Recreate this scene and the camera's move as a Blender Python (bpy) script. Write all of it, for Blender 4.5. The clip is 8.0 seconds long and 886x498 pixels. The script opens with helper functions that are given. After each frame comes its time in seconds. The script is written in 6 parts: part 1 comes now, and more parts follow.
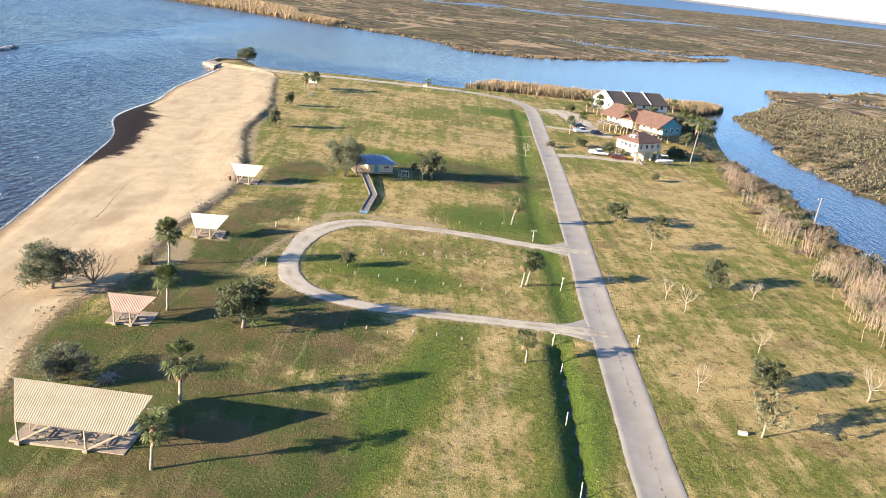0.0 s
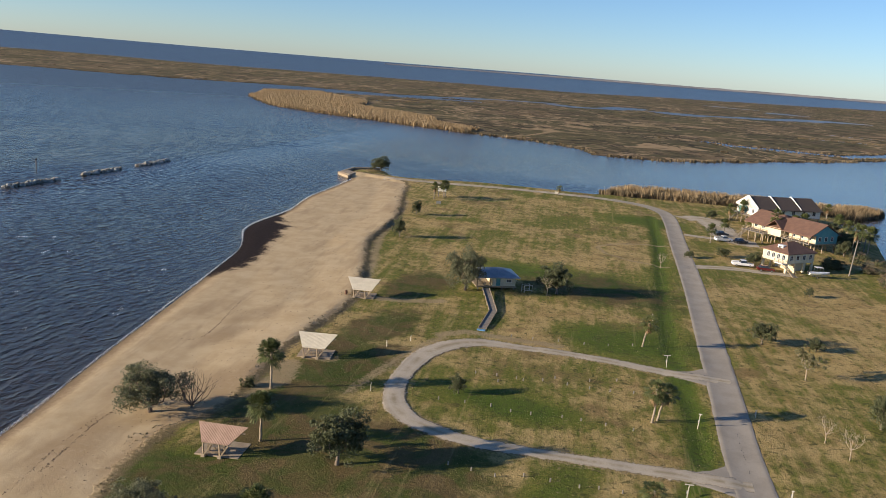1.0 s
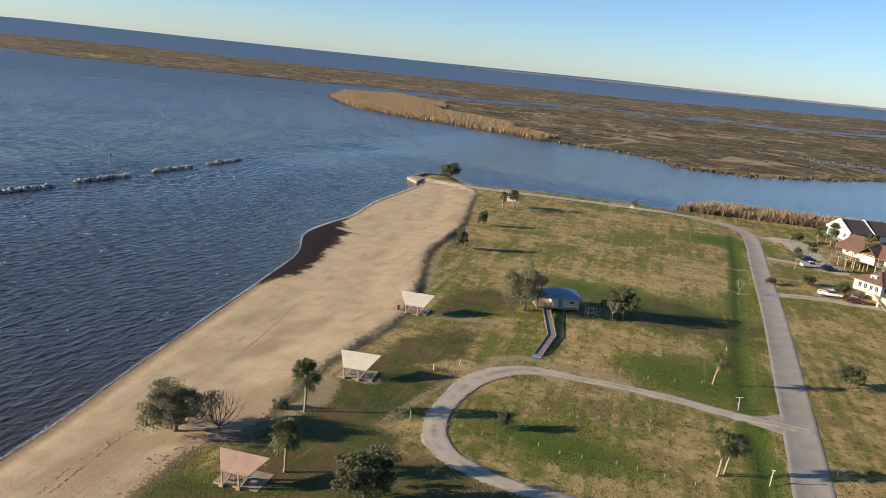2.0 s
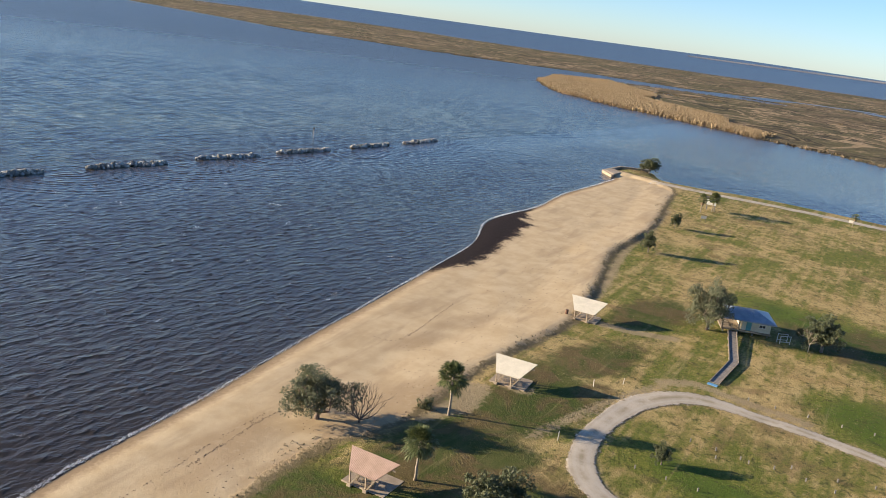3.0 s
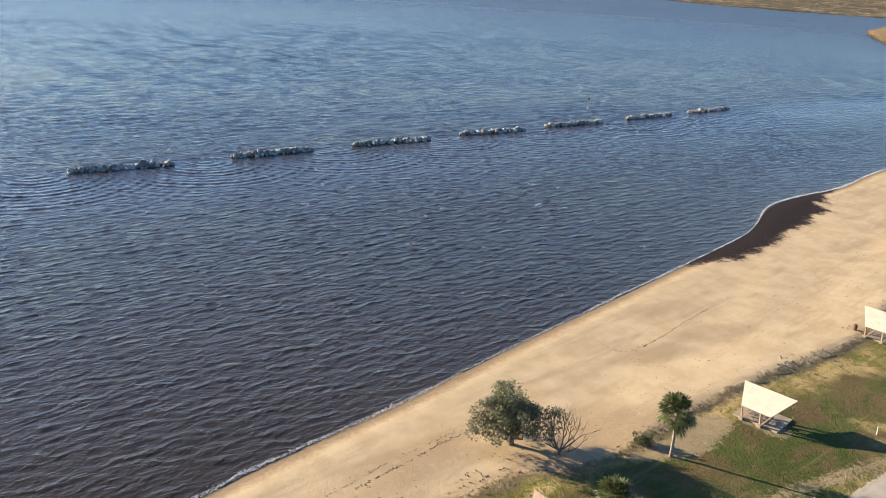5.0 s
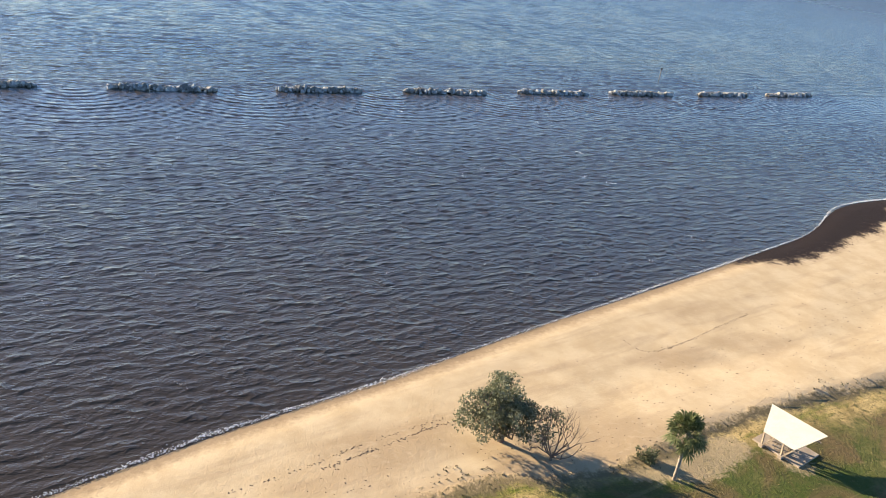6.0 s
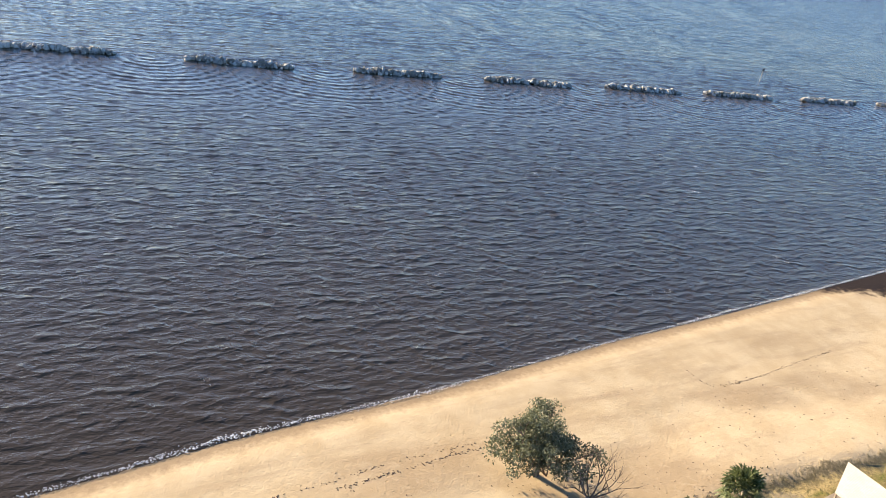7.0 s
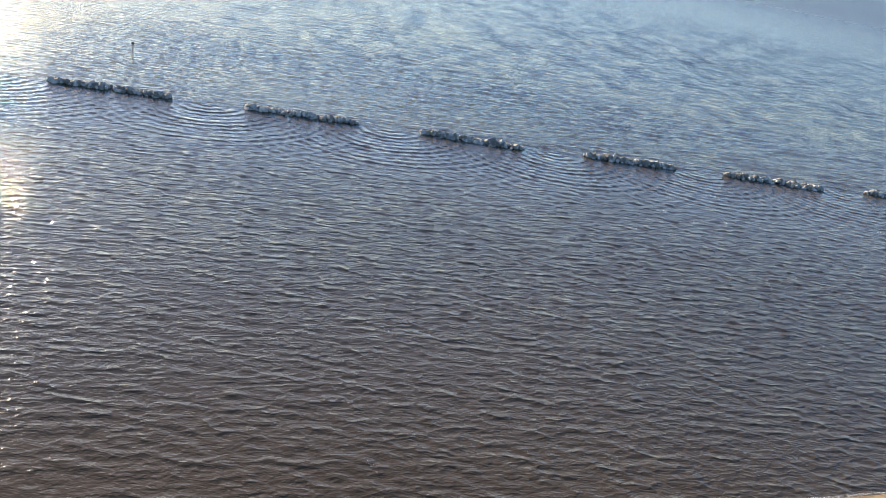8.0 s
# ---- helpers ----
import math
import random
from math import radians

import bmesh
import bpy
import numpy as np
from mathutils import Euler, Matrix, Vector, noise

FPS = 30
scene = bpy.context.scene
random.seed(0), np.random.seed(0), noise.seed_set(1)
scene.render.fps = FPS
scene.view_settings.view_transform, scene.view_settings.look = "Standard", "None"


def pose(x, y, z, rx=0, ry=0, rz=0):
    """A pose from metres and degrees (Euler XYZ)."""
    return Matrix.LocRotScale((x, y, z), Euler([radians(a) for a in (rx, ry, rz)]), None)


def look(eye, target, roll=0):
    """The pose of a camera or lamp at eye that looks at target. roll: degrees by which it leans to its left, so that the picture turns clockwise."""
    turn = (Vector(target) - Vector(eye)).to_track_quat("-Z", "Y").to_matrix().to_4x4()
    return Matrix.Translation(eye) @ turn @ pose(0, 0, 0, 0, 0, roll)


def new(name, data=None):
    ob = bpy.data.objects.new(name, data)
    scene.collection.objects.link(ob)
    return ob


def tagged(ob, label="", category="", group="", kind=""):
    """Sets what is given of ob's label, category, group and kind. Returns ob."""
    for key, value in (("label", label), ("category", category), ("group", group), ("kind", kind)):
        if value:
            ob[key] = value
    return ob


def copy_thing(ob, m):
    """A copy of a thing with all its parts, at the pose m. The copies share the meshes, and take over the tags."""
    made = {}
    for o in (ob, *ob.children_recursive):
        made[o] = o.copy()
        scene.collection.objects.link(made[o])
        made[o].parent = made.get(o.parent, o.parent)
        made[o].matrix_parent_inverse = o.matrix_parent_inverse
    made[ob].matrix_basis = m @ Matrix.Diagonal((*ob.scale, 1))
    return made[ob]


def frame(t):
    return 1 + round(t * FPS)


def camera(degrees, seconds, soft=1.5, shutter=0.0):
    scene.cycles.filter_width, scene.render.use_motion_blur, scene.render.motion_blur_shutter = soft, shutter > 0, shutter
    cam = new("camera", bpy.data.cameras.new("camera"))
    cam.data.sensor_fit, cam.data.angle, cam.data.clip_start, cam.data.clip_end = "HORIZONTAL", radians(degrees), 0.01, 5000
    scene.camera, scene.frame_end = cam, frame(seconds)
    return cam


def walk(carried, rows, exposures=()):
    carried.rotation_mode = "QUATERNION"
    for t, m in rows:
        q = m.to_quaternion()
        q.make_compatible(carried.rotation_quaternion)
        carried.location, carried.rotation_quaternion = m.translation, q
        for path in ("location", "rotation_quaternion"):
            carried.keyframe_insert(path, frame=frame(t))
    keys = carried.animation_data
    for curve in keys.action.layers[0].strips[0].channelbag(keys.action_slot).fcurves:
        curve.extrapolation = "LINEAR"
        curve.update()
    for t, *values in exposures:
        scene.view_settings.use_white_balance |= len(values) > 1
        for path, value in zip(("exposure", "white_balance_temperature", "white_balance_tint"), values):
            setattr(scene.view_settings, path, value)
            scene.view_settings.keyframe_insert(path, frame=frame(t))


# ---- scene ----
# ------------------------------------------------ camera and its flight
cam = camera(56.07, 8.0, soft=0.9)
FLIGHT = [
    (0.0, (43.50, -3.26, 49.36), 15.17, -18.50, 6.60),
    (0.5, (43.45, 2.43, 49.72), 20.01, -12.56, 5.14),
    (1.0, (42.99, 8.10, 50.01), 25.66, -12.49, 4.44),
    (1.2, (42.85, 10.33, 50.13), 27.64, -12.75, 4.57),
    (2.3, (41.24, 20.98, 51.12), 32.81, -12.83, 6.22),
    (2.5, (41.09, 22.86, 51.44), 35.04, -13.34, 6.50),
    (3.0, (40.21, 27.17, 52.06), 44.69, -15.40, 7.78),
    (3.5, (38.98, 31.82, 52.19), 53.01, -15.84, 7.22),
    (4.0, (37.10, 36.75, 52.28), 57.85, -14.38, 3.41),
    (4.5, (35.06, 41.33, 52.15), 61.99, -15.39, 1.55),
    (5.0, (32.90, 45.61, 52.38), 65.83, -19.65, 3.22),
    (5.2, (31.89, 47.38, 52.45), 67.75, -21.36, 4.53),
    (6.3, (24.46, 55.57, 51.75), 70.37, -23.89, 9.57),
    (6.5, (23.24, 56.70, 51.74), 71.40, -24.41, 9.99),
    (7.0, (20.27, 59.15, 51.93), 75.64, -25.47, 10.68),
    (7.5, (17.30, 61.11, 52.25), 84.25, -24.91, 10.06),
    (8.0, (14.46, 62.58, 52.24), 93.43, -23.19, 10.16),
]


def flight_pose(eye, yaw, pitch, roll):
    y, p = radians(yaw), radians(pitch)
    ahead = Vector((-math.sin(y) * math.cos(p), math.cos(y) * math.cos(p), math.sin(p)))
    return look(Vector(eye), Vector(eye) + 100 * ahead, roll)


EXPOSURES = [(0.0, 2.03, 6200, 9), (0.3, 1.45, 6400, 10), (0.6, 0.9, 6450, 10), (1.2, 0.85, 6450, 10), (2.5, 1.18, 6450, 10), (3.0, 1.36, 6450, 10), (3.5, 1.75, 6550, 10), (4.2, 1.03, 6400, 10), (4.6, 1.05, 6500, 10),
             (5.0, 1.66, 6650, 9), (6.5, 1.95, 6650, 9), (7.0, 2.0, 6650, 9), (8.0, 2.07, 7400, 9)]
walk(cam, [(t, flight_pose(e, a, b, c)) for t, e, a, b, c in FLIGHT], EXPOSURES)

# ------------------------------------------------ light
TO_SUN = Vector((-0.743, -0.669, 0)).normalized()
SUN_UP = radians(14.0)
TO_SUN = Vector((TO_SUN.x * math.cos(SUN_UP), TO_SUN.y * math.cos(SUN_UP), math.sin(SUN_UP)))
world = bpy.data.worlds.new("sky")
scene.world = world
world.use_nodes = True
wn = world.node_tree.nodes
sky = wn.new("ShaderNodeTexSky")
sky.sky_type = "NISHITA"
sky.sun_disc = False
sky.sun_elevation = SUN_UP
sky.sun_rotation = math.atan2(TO_SUN.x, TO_SUN.y)
sky.air_density, sky.dust_density, sky.ozone_density = 0.8, 0.14, 3.9
tint = wn.new("ShaderNodeMix")
tint.data_type, tint.blend_type = "RGBA", "MULTIPLY"
tint.inputs[0].default_value = 1.0
tint.inputs[7].default_value = (0.97, 0.98, 1.06, 1)
world.node_tree.links.new(sky.outputs[0], tint.inputs[6])
world.node_tree.links.new(tint.outputs[2], wn["Background"].inputs[0])
wn["Background"].inputs[1].default_value = 0.08
sun_data = bpy.data.lights.new("sun", "SUN")
sun_data.energy, sun_data.angle, sun_data.color = 5.0, radians(0.6), (1.0, 0.83, 0.63)
sun = new("sun", sun_data)
sun.matrix_world = look(Vector((0, 0, 200)), Vector((0, 0, 200)) - TO_SUN)

# ------------------------------------------------ mesh and node helpers
rng = np.random.default_rng(7)


class Nodes:
    """A small builder for node materials."""

    def __init__(self, name):
        self.m = bpy.data.materials.new(name)
        self.m.use_nodes = True
        self.t = self.m.node_tree
        self.b = self.t.nodes["Principled BSDF"]
        self.pos = None

    def put(self, socket, value):
        if isinstance(value, bpy.types.NodeSocket):
            self.t.links.new(value, socket)
        elif isinstance(value, tuple) and len(value) == 3 and socket.type == "RGBA":
            socket.default_value = (*value, 1)
        else:
            socket.default_value = value

    def where(self, scale=(1, 1, 1), turn=0.0, local=False):
        if local:
            src = self.t.nodes.new("ShaderNodeTexCoord").outputs["Object"]
        else:
            src = self.t.nodes.new("ShaderNodeNewGeometry").outputs["Position"]
        n = self.t.nodes.new("ShaderNodeMapping")
        n.inputs["Scale"].default_value = scale
        n.inputs["Rotation"].default_value = (0, 0, radians(turn))
        self.t.links.new(src, n.inputs["Vector"])
        return n.outputs[0]

    def laid(self, turn, across, along):
        """Places turned first, then drawn out: along is the scale in the turned y."""
        n = self.t.nodes.new("ShaderNodeMapping")
        n.inputs["Scale"].default_value = (across, along, 1)
        self.t.links.new(self.where((1, 1, 1), turn), n.inputs["Vector"])
        return n.outputs[0]

    def far(self, x, y):
        """How far a place lies from the point x, y on the plan."""
        n = self.t.nodes.new("ShaderNodeVectorMath")
        n.operation = "DISTANCE"
        self.t.links.new(self.where((1, 1, 0)), n.inputs[0])
        n.inputs[1].default_value = (x, y, 0)
        return n.outputs["Value"]

    def noise(self, scale, detail=3.0, rough=0.55, at=None, distort=0.0):
        n = self.t.nodes.new("ShaderNodeTexNoise")
        n.inputs["Scale"].default_value, n.inputs["Detail"].default_value = scale, detail
        n.inputs["Roughness"].default_value, n.inputs["Distortion"].default_value = rough, distort
        self.t.links.new(at or self.where(), n.inputs["Vector"])
        return n.outputs[0]

    def attr(self, name):
        n = self.t.nodes.new("ShaderNodeAttribute")
        n.attribute_name = name
        return n.outputs["Fac"]

    def island(self):
        return self.t.nodes.new("ShaderNodeNewGeometry").outputs["Random Per Island"]

    def chance(self):
        return self.t.nodes.new("ShaderNodeObjectInfo").outputs["Random"]

    def math(self, op, a, b=0.0, c=0.0):
        n = self.t.nodes.new("ShaderNodeMath")
        n.operation = op
        for s, v in zip(n.inputs, (a, b, c)):
            self.put(s, v)
        return n.outputs[0]

    def span(self, v, a, b, c=0.0, d=1.0):
        n = self.t.nodes.new("ShaderNodeMapRange")
        n.interpolation_type = "SMOOTHSTEP"
        for s, q in zip(n.inputs, (v, a, b, c, d)):
            self.put(s, q)
        return n.outputs[0]

    def mix(self, f, a, b):
        n = self.t.nodes.new("ShaderNodeMix")
        n.data_type = "RGBA"
        self.put(n.inputs[0], f)
        self.put(n.inputs[6], a)
        self.put(n.inputs[7], b)
        return n.outputs[2]

    def bump(self, h, strength=0.5, dist=0.05, normal=None):
        n = self.t.nodes.new("ShaderNodeBump")
        n.inputs["Strength"].default_value, n.inputs["Distance"].default_value = strength, dist
        self.t.links.new(h, n.inputs["Height"])
        if normal:
            self.t.links.new(normal, n.inputs["Normal"])
        return n.outputs[0]

    def done(self, colour, rough=0.8, normal=None, metal=0.0, spec=None):
        self.put(self.b.inputs["Base Color"], colour)
        self.put(self.b.inputs["Roughness"], rough)
        self.put(self.b.inputs["Metallic"], metal)
        if spec is not None:
            self.b.inputs["Specular IOR Level"].default_value = spec
        if normal:
            self.t.links.new(normal, self.b.inputs["Normal"])
        return self.m


def plain(name, a, b, scale=3.0, rough=0.7, bump=0.3, metal=0.0, spec=None, fine=None):
    """A surface of two mingled tones with a coarse stain and a fine grain."""
    n = Nodes(name)
    at = n.where(local=True)
    v = n.noise(scale, 4, 0.6, at)
    w = n.noise(fine or scale * 9, 3, 0.6, at)
    c = n.mix(n.span(v, 0.35, 0.68), a, b)
    c = n.mix(n.span(w, 0.4, 0.75, 0, 0.35), c, tuple(q * 0.6 for q in a))
    return n.done(c, n.span(v, 0.3, 0.7, rough - 0.08, min(1, rough + 0.08)), n.bump(w, bump, 0.02), metal, spec)


def leafy(name, a, b, rough=0.6):
    """Leaves or blades: each island its own tone, a little light coming through."""
    n = Nodes(name)
    r = n.island()
    v = n.noise(0.5, 2, 0.5, n.where())
    c = n.mix(r, a, b)
    c = n.mix(n.span(v, 0.4, 0.7, 0, 0.5), c, tuple(q * 0.6 for q in a))
    m = n.done(c, rough, spec=0.3)
    tr = n.t.nodes.new("ShaderNodeBsdfTranslucent")
    n.t.links.new(c, tr.inputs[0])
    mx = n.t.nodes.new("ShaderNodeMixShader")
    mx.inputs[0].default_value = 0.25
    n.t.links.new(n.b.outputs[0], mx.inputs[1])
    n.t.links.new(tr.outputs[0], mx.inputs[2])
    n.t.links.new(mx.outputs[0], n.t.nodes["Material Output"].inputs[0])
    return m


def mesh_from(name, verts, faces, material, smooth=False):
    me = bpy.data.meshes.new(name)
    me.from_pydata(verts if isinstance(verts, list) else verts.tolist(), [], faces if isinstance(faces, list) else faces.tolist())
    if smooth:
        me.polygons.foreach_set("use_smooth", [True] * len(me.polygons))
    me.materials.append(material)
    me.update()
    return me


def part(name, bm, material, parent=None, label="", smooth=False):
    """One bmesh as one mesh object under a thing or a part."""
    me = bpy.data.meshes.new(name)
    bm.normal_update()
    bm.to_mesh(me)
    bm.free()
    if smooth:
        me.polygons.foreach_set("use_smooth", [True] * len(me.polygons))
    me.materials.append(material)
    ob = new(name, me)
    if parent:
        ob.parent = parent
    return tagged(ob, label) if label else ob


def thing(name, m, label, category, group="", kind=""):
    ob = new(name)
    ob.empty_display_size = 0.2
    ob.matrix_world = m
    return tagged(ob, label, category, group, kind)


def box(bm, size, at=(0, 0, 0), turn=(0, 0, 0), bevel=0.0):
    """A box of full size about its centre, with chamfered edges if wanted."""
    m = pose(*at, *turn) @ Matrix.Diagonal((*size, 1))
    made = bmesh.ops.create_cube(bm, size=1.0, matrix=m)
    if bevel:
        edges = list({e for v in made["verts"] for e in v.link_edges})
        bmesh.ops.bevel(bm, geom=edges, offset=bevel, segments=1, affect="EDGES")
    return bm


def boxed(size, at=(0, 0, 0), turn=(0, 0, 0), bevel=0.0):
    return box(bmesh.new(), size, at, turn, bevel)


def tube(bm, points, radii, sides=7, cap=True):
    """A tapered tube along points."""
    rings, pts = [], [Vector(p) for p in points]
    side = Vector((1, 0.13, 0.07))
    for i, p in enumerate(pts):
        along = (pts[min(i + 1, len(pts) - 1)] - pts[max(i - 1, 0)]).normalized()
        u = along.cross(side)
        if u.length < 0.05:
            u = along.cross(Vector((0, 1, 0)))
        u.normalize()
        v = along.cross(u)
        r = radii[i] if isinstance(radii, (list, tuple)) else radii
        rings.append([bm.verts.new(p + r * (math.cos(2 * math.pi * k / sides) * u + math.sin(2 * math.pi * k / sides) * v)) for k in range(sides)])
    for a, b in zip(rings, rings[1:]):
        for k in range(sides):
            bm.faces.new((a[k], a[(k + 1) % sides], b[(k + 1) % sides], b[k]))
    if cap:
        bm.faces.new(rings[0][::-1])
        bm.faces.new(rings[-1])
    return bm


def slab(bm, corners, low, high):
    """A prism over corners (x, y), from low to high; either may be one height or one for each corner."""
    n = len(corners)
    lows = low if isinstance(low, (list, tuple)) else [low] * n
    highs = high if isinstance(high, (list, tuple)) else [high] * n
    a = [bm.verts.new((x, y, z)) for (x, y), z in zip(corners, lows)]
    b = [bm.verts.new((x, y, z)) for (x, y), z in zip(corners, highs)]
    bm.faces.new(a[::-1])
    bm.faces.new(b)
    for i in range(n):
        bm.faces.new((a[i], a[(i + 1) % n], b[(i + 1) % n], b[i]))
    return bm


def spline(points, step=2.0, closed=False):
    """A smooth line through points."""
    p = np.array(points, float)
    n, out = len(p), []
    for i in range(n if closed else n - 1):
        if closed:
            a, b, c, d = p[i - 1], p[i], p[(i + 1) % n], p[(i + 2) % n]
        else:
            a, b, c, d = p[max(i - 1, 0)], p[i], p[i + 1], p[min(i + 2, n - 1)]
        k = max(1, int(np.hypot(*(c - b)) / step))
        for s in np.arange(k) / k:
            out.append(0.5 * (2 * b + (c - a) * s + (2 * a - 5 * b + 4 * c - d) * s**2 + (3 * b - a - 3 * c + d) * s**3))
    if not closed:
        out.append(p[-1])
    return np.array(out)


def off_line(x, y, line, closed=False):
    """The distance from each place to a line."""
    q = np.stack([np.ravel(x), np.ravel(y)], -1)
    best = np.full(len(q), 1e9)
    a = line if closed else line[:-1]
    b = np.roll(line, -1, axis=0) if closed else line[1:]
    for s, e in zip(a, b):
        d = e - s
        u = np.clip(((q - s) @ d) / max(d @ d, 1e-9), 0, 1)
        best = np.minimum(best, ((q - s - u[:, None] * d) ** 2).sum(-1))
    return np.sqrt(best).reshape(np.shape(x))


def inside(x, y, ring):
    x, y = np.asarray(x, float), np.asarray(y, float)
    hit = np.zeros(np.shape(x), bool)
    for (x0, y0), (x1, y1) in zip(ring, np.roll(ring, -1, axis=0)):
        if y0 != y1:
            hit ^= ((y0 > y) != (y1 > y)) & (x < (x1 - x0) * (y - y0) / (y1 - y0) + x0)
    return hit


def signed(x, y, ring):
    """The distance to a closed line, more than nothing inside it."""
    return np.where(inside(x, y, ring), 1, -1) * off_line(x, y, ring, True)


class Raster:
    """Values worked out once on a coarse net and read between its knots."""

    def __init__(self, f, x0, x1, y0, y1, step):
        self.x0, self.y0, self.step = x0, y0, step
        X, Y = np.meshgrid(np.arange(x0, x1 + step, step), np.arange(y0, y1 + step, step))
        self.v = f(X, Y)

    def __call__(self, x, y):
        ny, nx = self.v.shape
        u = np.clip((np.asarray(x, float) - self.x0) / self.step, 0, nx - 1.001)
        w = np.clip((np.asarray(y, float) - self.y0) / self.step, 0, ny - 1.001)
        i, j = u.astype(int), w.astype(int)
        u, w = u - i, w - j
        v = self.v
        return (v[j, i] * (1 - u) + v[j, i + 1] * u) * (1 - w) + (v[j + 1, i] * (1 - u) + v[j + 1, i + 1] * u) * w


def wobble(x, y, scale, seed=0, octaves=3):
    """Cheap smooth noise, about -1 to 1, from turned sines."""
    r = np.random.default_rng(seed)
    out, amp, total = 0, 1.0, 0
    for _ in range(octaves):
        for _ in range(4):
            a, f, ph = r.uniform(0, 6.28), scale * r.uniform(0.7, 1.4), r.uniform(0, 6.28)
            b = r.uniform(0, 6.28)
            u, v = x * math.cos(a) + y * math.sin(a), x * math.cos(b) + y * math.sin(b)
            out = out + amp * np.sin(f * u + ph + 1.7 * np.sin(0.6 * f * v + ph * 2))
            total += amp * 0.5
        scale, amp = scale * 2.1, amp * 0.5
    return out / total


def grid_mesh(name, xs, ys, height, material, fields=(), keep=None):
    """A height field over xs by ys; fields are named values for its points; keep says which cells stay."""
    X, Y = np.meshgrid(xs, ys)
    Z = height(X, Y)
    co = np.stack([X, Y, Z], -1).reshape(-1, 3)
    nx, ny = len(xs), len(ys)
    i = (np.arange(ny - 1)[:, None] * nx + np.arange(nx - 1)[None]).ravel()
    quads = np.stack([i, i + 1, i + nx + 1, i + nx], -1)
    if keep is not None:
        cx, cy = co[quads].mean(1)[:, 0], co[quads].mean(1)[:, 1]
        quads = quads[keep(cx, cy, co[quads][:, :, 2])]
        used = np.unique(quads)
        back = np.zeros(len(co), int)
        back[used] = np.arange(len(used))
        quads = back[quads]
    else:
        used = np.arange(len(co))
    me = bpy.data.meshes.new(name)
    me.vertices.add(len(used))
    me.vertices.foreach_set("co", co[used].astype(np.float32).ravel())
    me.loops.add(quads.size)
    me.loops.foreach_set("vertex_index", quads.astype(np.int32).ravel())
    me.polygons.add(len(quads))
    me.polygons.foreach_set("loop_start", (np.arange(len(quads)) * 4).astype(np.int32))
    me.update(calc_edges=True)
    me.polygons.foreach_set("use_smooth", [True] * len(quads))
    for label, f in fields:
        at = me.attributes.new(label, "FLOAT", "POINT")
        at.data.foreach_set("value", np.ravel(f(X, Y))[used].astype(np.float32))
    me.materials.append(material)
    me.validate()
    return new(name, me)


# ------------------------------------------------ the plan: shores, road, loop
SHORE_WEST = [(150, -420), (60, -180), (12, -60), (-14, -2), (-35, 44.3), (-41.7, 57.9), (-50.7, 78.8), (-62.2, 103.6), (-72, 126), (-82.5, 149),
              (-94, 173), (-108, 192), (-113.5, 207), (-117.7, 225.5), (-128.6, 251), (-138.2, 285), (-144, 304)]
SHORE_NORTH = [(-155, 314), (-159, 330), (-151, 340), (-137, 327), (-122, 332), (-105, 343), (-81, 351), (-57, 356), (-48, 362), (-49, 378), (-42, 397),
               (-16, 407), (0, 402), (25, 402), (56, 416), (45, 384), (43, 363)]
SHORE_EAST = [(53, 348), (57, 304), (62.5, 271), (75, 239), (79.4, 212), (84, 195), (97, 160), (125, 80), (165, -20), (230, -180), (320, -420)]
west = spline(SHORE_WEST, 6.0)
rest = spline(SHORE_NORTH + SHORE_EAST, 6.0)
PARK = np.concatenate([west, rest])
park_edge = Raster(lambda x, y: signed(x, y, PARK), -270, 340, -430, 440, 3.0)
beach_side = Raster(lambda x, y: off_line(x, y, rest) - off_line(x, y, west), -270, 340, -430, 440, 6.0)
SAND_EDGE = [(160, -430), (75, -180), (30, -60), (0, 0), (-19, 55), (-24.7, 66), (-28.4, 73), (-31.4, 80), (-31, 87), (-30.5, 93), (-32, 99.5), (-36.2, 111), (-39.5, 124), (-42.4, 139),
             (-45.6, 151), (-56, 172), (-64.5, 186.5), (-73, 202), (-84, 236), (-107, 282), (-121, 309), (-134, 318)]
sand_line = spline(SAND_EDGE, 6.0)
SAND = np.concatenate([sand_line, spline([(-150, 318), (-200, 330), (-200, 100), (0, -200), (60, -430)], 20.0)])
sand_edge = Raster(lambda x, y: signed(x, y, SAND), -200, 180, -430, 440, 3.0)
ROAD = [(86, -80), (71, -10), (60, 32), (48.6, 73.6), (44.6, 89.2), (40.5, 105.5), (35.9, 122), (28.6, 152), (23.3, 173.2), (12.6, 216), (-1.1, 267.2), (-11, 305), (-18, 326), (-29, 338), (-43, 341.5)]
road_line = spline(ROAD, 2.0)
SHORE_ROAD = [(-40, 341.5), (-53.6, 340), (-67.6, 336.6), (-81.6, 332.6), (-95, 327.5), (-108.2, 322), (-121.3, 317), (-134, 313)]
LOOP = [(38.5, 112.6), (31.6, 110.8), (26, 109.2), (20.3, 107.7), (15.5, 106.4), (9.8, 104.8), (4.1, 103.4), (-2.5, 103.7), (-8, 105.6), (-12.3, 110.2),
        (-15.4, 117.8), (-17.3, 129), (-15.8, 137.3), (-11.6, 141.8), (-4.1, 144), (4.4, 146.3), (13.3, 147.3), (20.9, 147.9), (26, 149.3), (30.5, 150.5)]
loop_line = spline(LOOP, 1.5)
